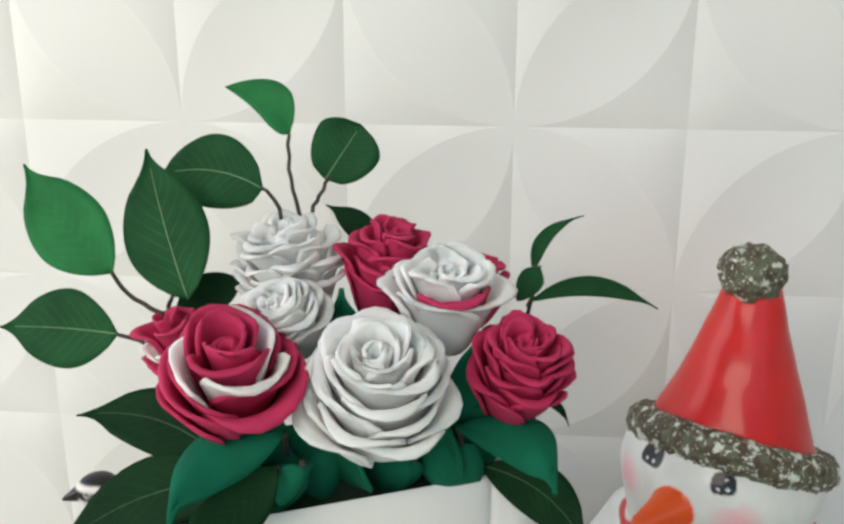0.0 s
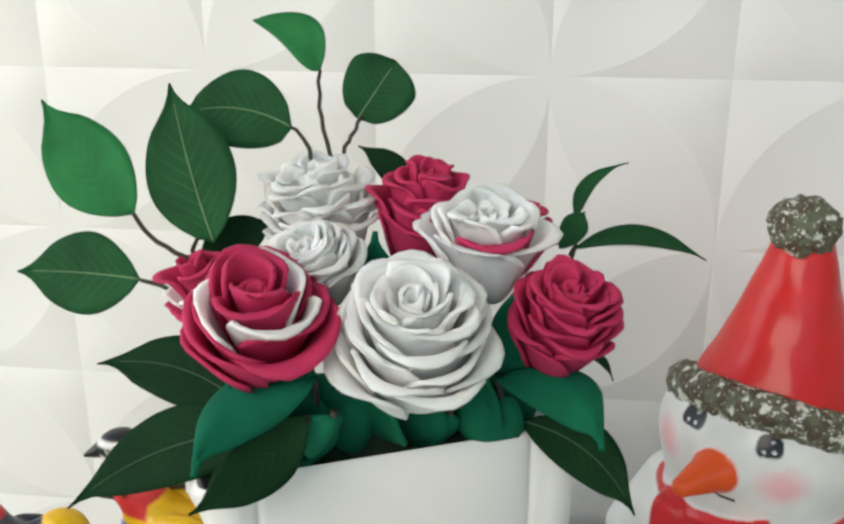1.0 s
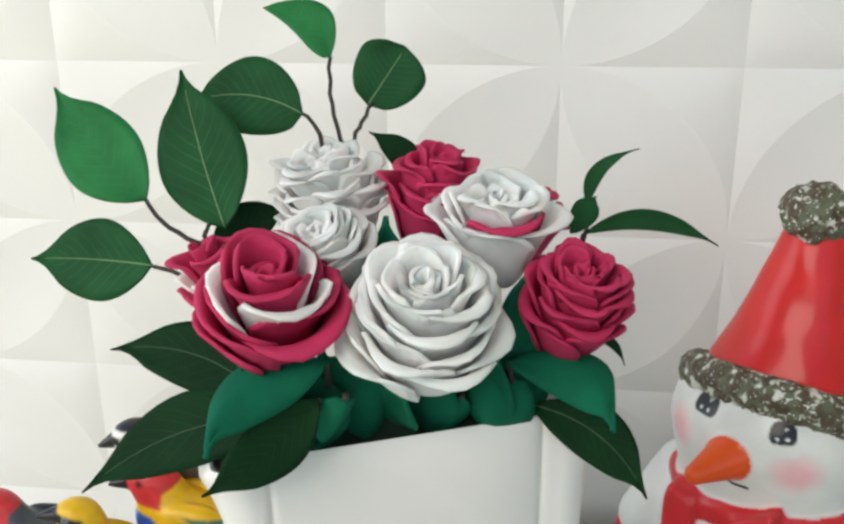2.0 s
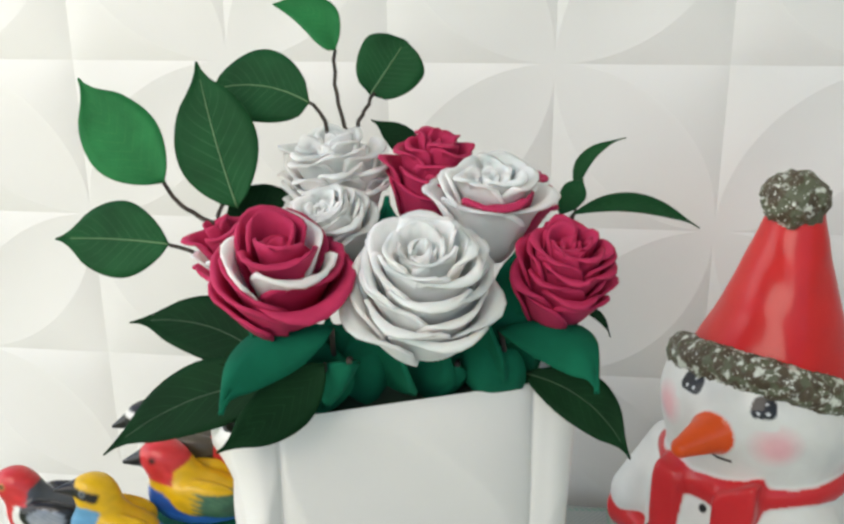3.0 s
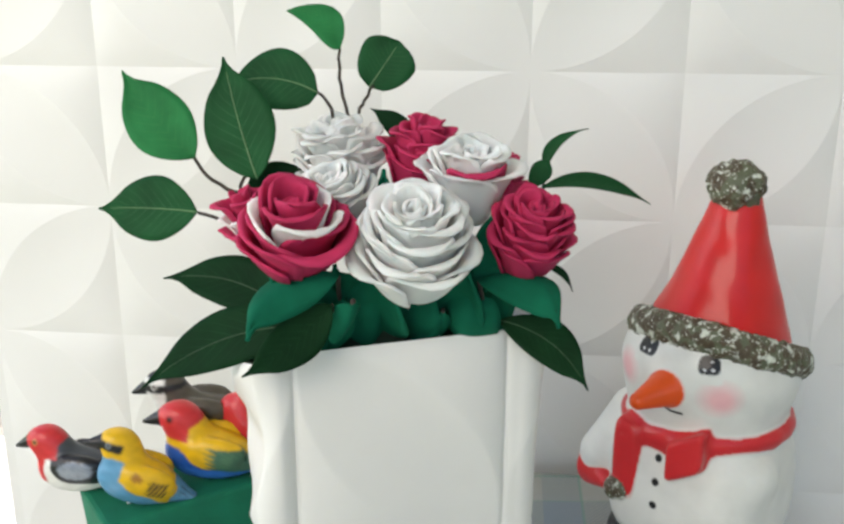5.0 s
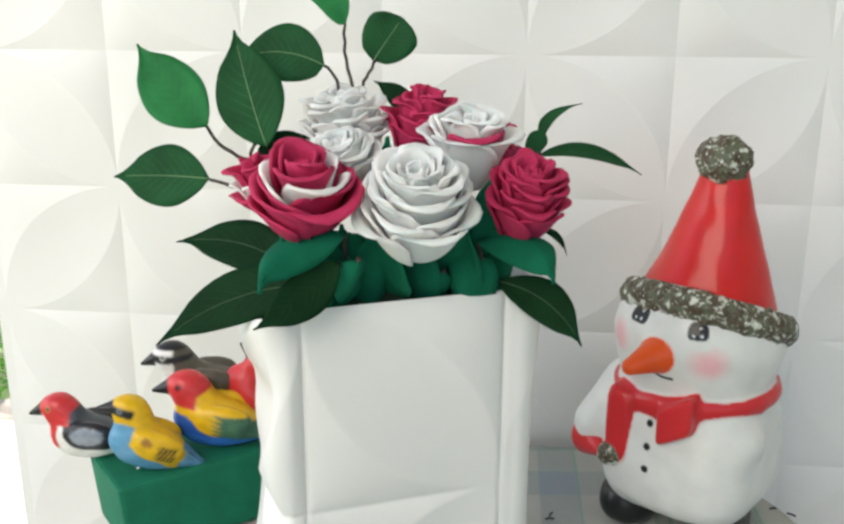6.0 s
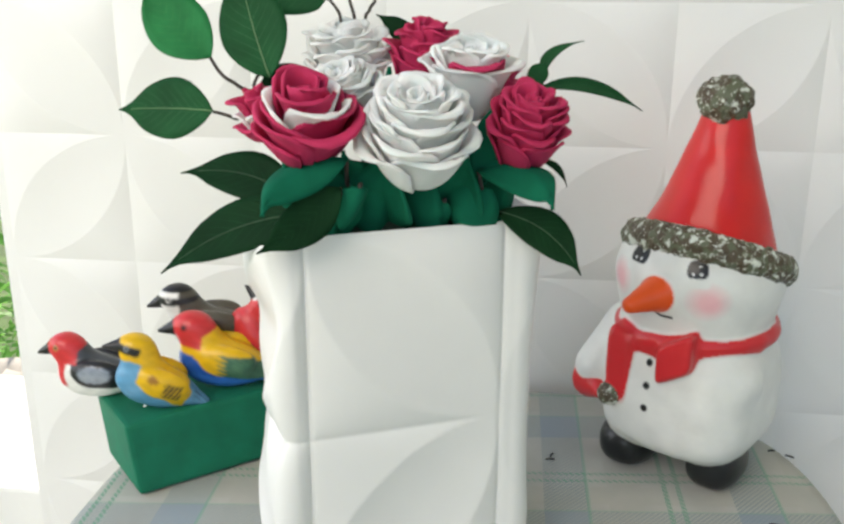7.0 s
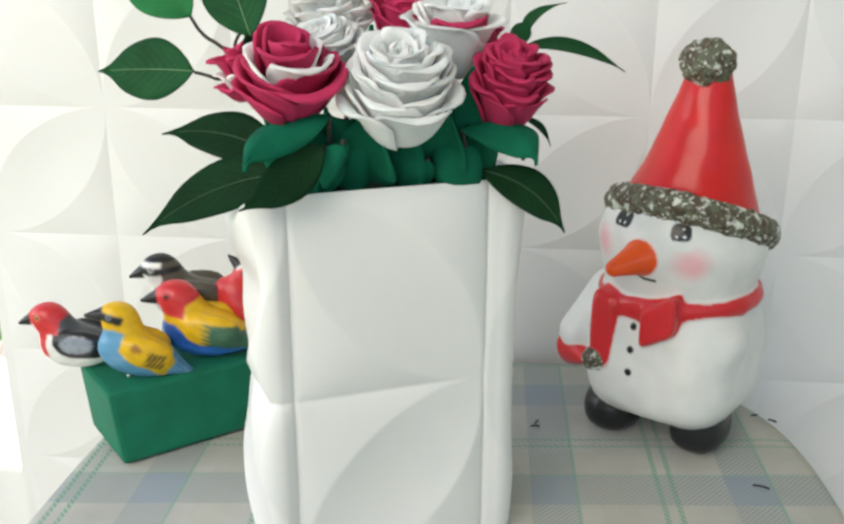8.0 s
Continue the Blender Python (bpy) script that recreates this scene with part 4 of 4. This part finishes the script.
    for a, z in ((-25.0, 0.1815), (20.0, 0.1795)):
        # a dome with a flat lower edge
        spot(a, z, 8.6 if a < 0 else 7.2, 0.0068, (0.008, 0.008, 0.008), 0.10, square=2.6)
        spot(a, z - 0.0088, 9.0, 0.0034, (0.71, 0.71, 0.68), 0.10, square=6.0)
        for da, dz, w in ((-2.6, -0.0026, 1.1), (2.4, -0.0024, 1.25), (1.4, 0.0026, 0.9)):
            spot(a + da, z + dz, w, 0.0010 * w, (0.72, 0.72, 0.72), 0.3)
    m = (kind == 0) & (np.abs(Z - (0.1415 + 0.003 * ((ang - 3) / 11) ** 2)) < 0.0010) & (np.abs(ang + 2) < 8.5)
    paint[m] = (0.015, 0.015, 0.015)
    for z in (0.102, 0.084, 0.066):
        spot(-8.5, z, 2.9, 0.0032, (0.012, 0.012, 0.012), 0.2)
    slots = ((kind == 6) | (kind == 8) | (kind == 5)).astype(int)
    fs = (slots[faces].sum(1) >= 2).astype(int)
    daub = 1 + 0.035 * wobble(X, Y, Z, 210.0, 0.9)
    me = mesh_of("snowman", verts, faces, [PAINT, FUR], paint=np.clip(paint * daub[:, None], 0, 1), slots=fs)
    ob = new("snowman", me)
    ob.matrix_world = pose(0.2262, 0.565, 0.0)
    return tagged(ob, "glossy painted snowman figure in red hat and scarf on the cloth", "figurine")


snowman()


# ---- green box with little birds ----
BOX_AT, BOX_YAW = (-0.187, 0.457), 41.0
box_v, box_f = box_data((0, 0, 0.0), (0.17, 0.076, 0.0575), 0.0035)
# its end leans out and its front leans back a little
box_v = [(x - 0.0050 * z / 0.0575 * (1 - x / 0.17), y + 0.0045 * z / 0.0575 * (1 - y / 0.076), z) for x, y, z in box_v]
box = tagged(new("gift_box", mesh_of("gift_box", box_v, box_f, BOX_PAPER, False)), "dark green paper-covered box standing on the cloth", "box")
box.matrix_world = pose(BOX_AT[0], BOX_AT[1], 0.0006, 0, 0, BOX_YAW)


def brushed(paint, faces, times):
    """Paint that bleeds a little over each edge, as a brush leaves it."""
    f = np.asarray(faces)
    for _ in range(times):
        mean = paint[f].mean(1)
        total, count = np.zeros_like(paint), np.zeros((len(paint), 1))
        for k in range(f.shape[1]):
            np.add.at(total, f[:, k], mean)
            np.add.at(count, f[:, k], 1.0)
        paint = total / np.maximum(count, 1)
    return paint


def bird(at, yaw, size, painter, label, lean=0.0, tail_length=1.0, peg=0.0, slim=1.0):
    """A small painted bird, beak towards its own -x, resting on its belly or on a short pale peg under it."""
    def fields(X, Y, Z):
        body = blend(ellipsoid(X, Y, Z, (0.003, 0, 0.0170), (0.0255, 0.0145 * slim, 0.0165 * slim)), ellipsoid(X, Y, Z, (-0.010, 0, 0.0230), (0.0140, 0.0125, 0.0165 * slim)), 0.008)
        head = ellipsoid(X, Y, Z, (-0.0190, 0, 0.0400), (0.0125, 0.0105, 0.0105))
        tail = capsule(X, Y * 0.75, Z, (0.018, 0, 0.018), (0.018 + 0.030 * tail_length, 0, 0.0120), 0.0080, 0.0032)
        beak = capsule(X, Y, Z, (-0.0275, 0, 0.0385), (-0.0400, 0, 0.0335), 0.0062, 0.0014)
        wing = np.minimum(ellipsoid(X, Y, Z, (0.007, -0.0125 * slim, 0.0235), (0.018, 0.0062, 0.0105)), ellipsoid(X, Y, Z, (0.007, 0.0125 * slim, 0.0235), (0.018, 0.0062, 0.0105)))
        pin = capsule(X, Y, Z, (0.002, 0, 0.004), (0.002, 0, -peg / size), 0.0013, 0.0013)
        return body, head, tail, beak, wing, pin

    def field(X, Y, Z):
        b, h, t, k, w, p = fields(X, Y, Z)
        f = blend(blend(blend(blend(b, h, 0.010), t, 0.008), k, 0.0018), w, 0.0025) + 0.0003 * wobble(X, Y, Z, 260.0, 0.6)
        return np.minimum(f, p) if peg else f

    verts, faces = surface_nets(field, (-0.05, -0.022, -0.003 - peg / size), (0.056, 0.022, 0.056), 0.0007)
    X, Y, Z = verts.T
    kind = np.argmin(np.stack(fields(X, Y, Z), 1), 1)
    paint = painter(X, Y, Z, kind, 0.35 * wobble(X, Y, Z, 420.0, 1.1) + 0.55 * np.sin(2400 * (Z + 0.5 * X)))
    paint[kind == 5] = WHT
    strokes = 1 + 0.10 * wobble(X, Y * 1.6, Z * 2.2, 420.0, 0.3) * (kind != 3)
    me = mesh_of("bird", verts, faces, PAINT, paint=np.clip(brushed(paint, faces, 2) * strokes[:, None], 0, 1))
    ob = new("bird", me)
    ob.matrix_world = pose(at[0], at[1], at[2], 0, lean, yaw) @ Matrix.Scale(size, 4)
    return tagged(ob, label, "figurine", "painted birds on the box")


def lay(paint, mask, colour):
    paint[mask] = colour


RED, YEL, BLU, SKY, GRN, WHT, DRK, GRY, BRN = (0.58, 0.035, 0.04), (0.72, 0.42, 0.012), (0.015, 0.10, 0.42), (0.10, 0.29, 0.47), (0.05, 0.14, 0.09), (0.74, 0.73, 0.70), (0.014, 0.014, 0.016), (0.26, 0.29, 0.33), (0.085, 0.075, 0.058)


def eye_at(p, X, Y, Z, ring=WHT):
    for s in (-1, 1):
        d = np.sqrt((X + 0.0235) ** 2 + (Y - s * 0.0098) ** 2 + (Z - 0.0415) ** 2)
        lay(p, d < 0.0022, ring)
        lay(p, d < 0.0014, DRK)


def redhead(X, Y, Z, kind, w):
    p = np.tile(WHT, (len(X), 1))
    back = Z + 0.002 * w > 0.0205 - 0.12 * X
    lay(p, back & (X > -0.012), (0.060, 0.068, 0.080))
    # grey wing with a dark border
    lay(p, (kind == 4), DRK)
    inner = ((X - 0.006) / 0.0125) ** 2 + ((Z - 0.0240) / 0.0068) ** 2 + 0.25 * w < 1.0
    lay(p, (kind == 4) & inner, (0.20, 0.23, 0.28))
    lay(p, (kind == 4) & inner & (w > 0.25), (0.36, 0.39, 0.43))
    lay(p, (kind == 2) & (Z > 0.013), GRY)
    lay(p, (kind == 1) | ((X < -0.008 + 0.001 * w) & (Z > 0.030)), RED)
    lay(p, (X < -0.0165 + 0.002 * w) & (Z > 0.011) & (np.abs(Y) < 0.012), RED)
    lay(p, kind == 3, DRK)
    eye_at(p, X, Y, Z, (0.6, 0.3, 0.1))
    return p


def yellow_blue(X, Y, Z, kind, w):
    p = np.tile(SKY, (len(X), 1))
    lay(p, Z + 0.0015 * w > 0.0175 - 0.14 * X - 0.25 * np.clip(X, 0, 1), YEL)
    lay(p, (kind == 4) & (X < 0.024), YEL)
    # tawny patch, then dark feather strokes at the wing's end
    lay(p, (kind == 4) & (((X + 0.002) / 0.004) ** 2 + ((Z - 0.026) / 0.003) ** 2 < 1 + 0.8 * w), (0.38, 0.17, 0.03))
    quill = np.sin(2100 * (X - 0.35 * Z)) > -0.45
    lay(p, (kind == 4) & (X > 0.007 + 0.0015 * w) & (X < 0.020) & (Z < 0.0265) & (Z > 0.0150) & quill, DRK)
    lay(p, (X > 0.025) & (kind != 4), SKY)
    lay(p, (X > 0.030) & (w > 0.2), (0.05, 0.12, 0.20))
    lay(p, (X > 0.043), (0.03, 0.06, 0.09))
    lay(p, (X < -0.0125 + 0.001 * w) & (Z < 0.0325) & (kind != 4), SKY)
    lay(p, kind == 1, YEL)
    lay(p, (X < -0.0165) & (np.abs(Z - 0.0390 - 0.12 * (X + 0.024)) < 0.0030) & (kind == 1), DRK)
    lay(p, kind == 3, DRK)
    for side in (-1, 1):
        d = np.sqrt((X + 0.0260) ** 2 + (Y - side * 0.0085) ** 2 + (Z - 0.0395) ** 2)
        lay(p, d < 0.0020, GRY)
        lay(p, d < 0.0013, DRK)
    return p


def rainbow(X, Y, Z, kind, w):
    p = np.tile(BLU, (len(X), 1))
    lay(p, (Z + 0.0012 * w < 0.012), (0.03, 0.16, 0.55))
    lay(p, Z + 0.0012 * w > 0.0215 - 0.05 * X, YEL)
    lay(p, (kind == 4), YEL)
    # long green flight feathers with ragged yellow ends
    ragged = 0.004 + 0.0035 * np.sin(1900 * Z + 500 * X) + 0.0015 * w
    lay(p, (kind == 4) & (X > ragged) & (Z < 0.0285), GRN)
    lay(p, (kind == 4) & (X > ragged + 0.003) & (Z < 0.0275) & (w > 0.15), (0.09, 0.22, 0.12))
    lay(p, (X > 0.018) & (Z < 0.024) & (Z > 0.012), GRN)
    lay(p, (kind == 1) | ((X < -0.011 + 0.0006 * w) & (Z > 0.029)), RED)
    lay(p, (X < -0.017) & (Z < 0.029) & (Z > 0.020), YEL)
    lay(p, (X < -0.015) & (Z < 0.024), BLU)
    lay(p, kind == 3, DRK)
    eye_at(p, X, Y, Z, (0.30, 0.02, 0.02))
    return p


def striped(X, Y, Z, kind, w):
    p = np.tile(WHT, (len(X), 1))
    lay(p, (Z + 0.002 * w > 0.017 + 0.3 * np.clip(-X, 0, 1)) & (X > -0.016), BRN)
    lay(p, kind == 2, BRN)
    lay(p, kind == 4, BRN)
    lay(p, (X > -0.002) & (w > 0.45) & (Z > 0.020), (0.10, 0.088, 0.066))
    lay(p, (kind == 1) & (Z > 0.0462), DRK)
    lay(p, (kind == 1) & (Z < 0.0425) & (Z > 0.0370 + 0.15 * np.clip(X + 0.02, 0, 1)), DRK)
    lay(p, kind == 3, DRK)
    eye_at(p, X, Y, Z)
    return p


def all_red(X, Y, Z, kind, w):
    p = np.tile(RED, (len(X), 1))
    lay(p, (kind == 3), DRK)
    lay(p, (kind == 1) & (X < -0.028) & (Z > 0.036), WHT)
    eye_at(p, X, Y, Z, DRK)
    return p


TOP = 0.0577
bird((-0.2395, 0.5075, TOP - 0.001), 6, 1.04, redhead, "painted bird figurine with red head, white breast and grey wings", lean=2)
bird((-0.1930, 0.4905, TOP + 0.003), 22, 1.06, yellow_blue, "painted bird figurine with yellow back and sky-blue belly and tail", lean=24, peg=0.005)
bird((-0.1500, 0.5340, TOP + 0.001), 10, 1.20, rainbow, "painted bird figurine with red head, yellow mantle and blue belly", lean=9, peg=0.003)
bird((-0.1670, 0.5680, TOP + 0.016), 8, 1.16, striped, "painted bird figurine with black and white striped head and brown back", lean=0, peg=0.017, slim=0.92)
bird((-0.1440, 0.5650, TOP + 0.024), 0, 1.0, all_red, "painted bird figurine with red breast and black beak", lean=65, tail_length=0.15, slim=0.85)
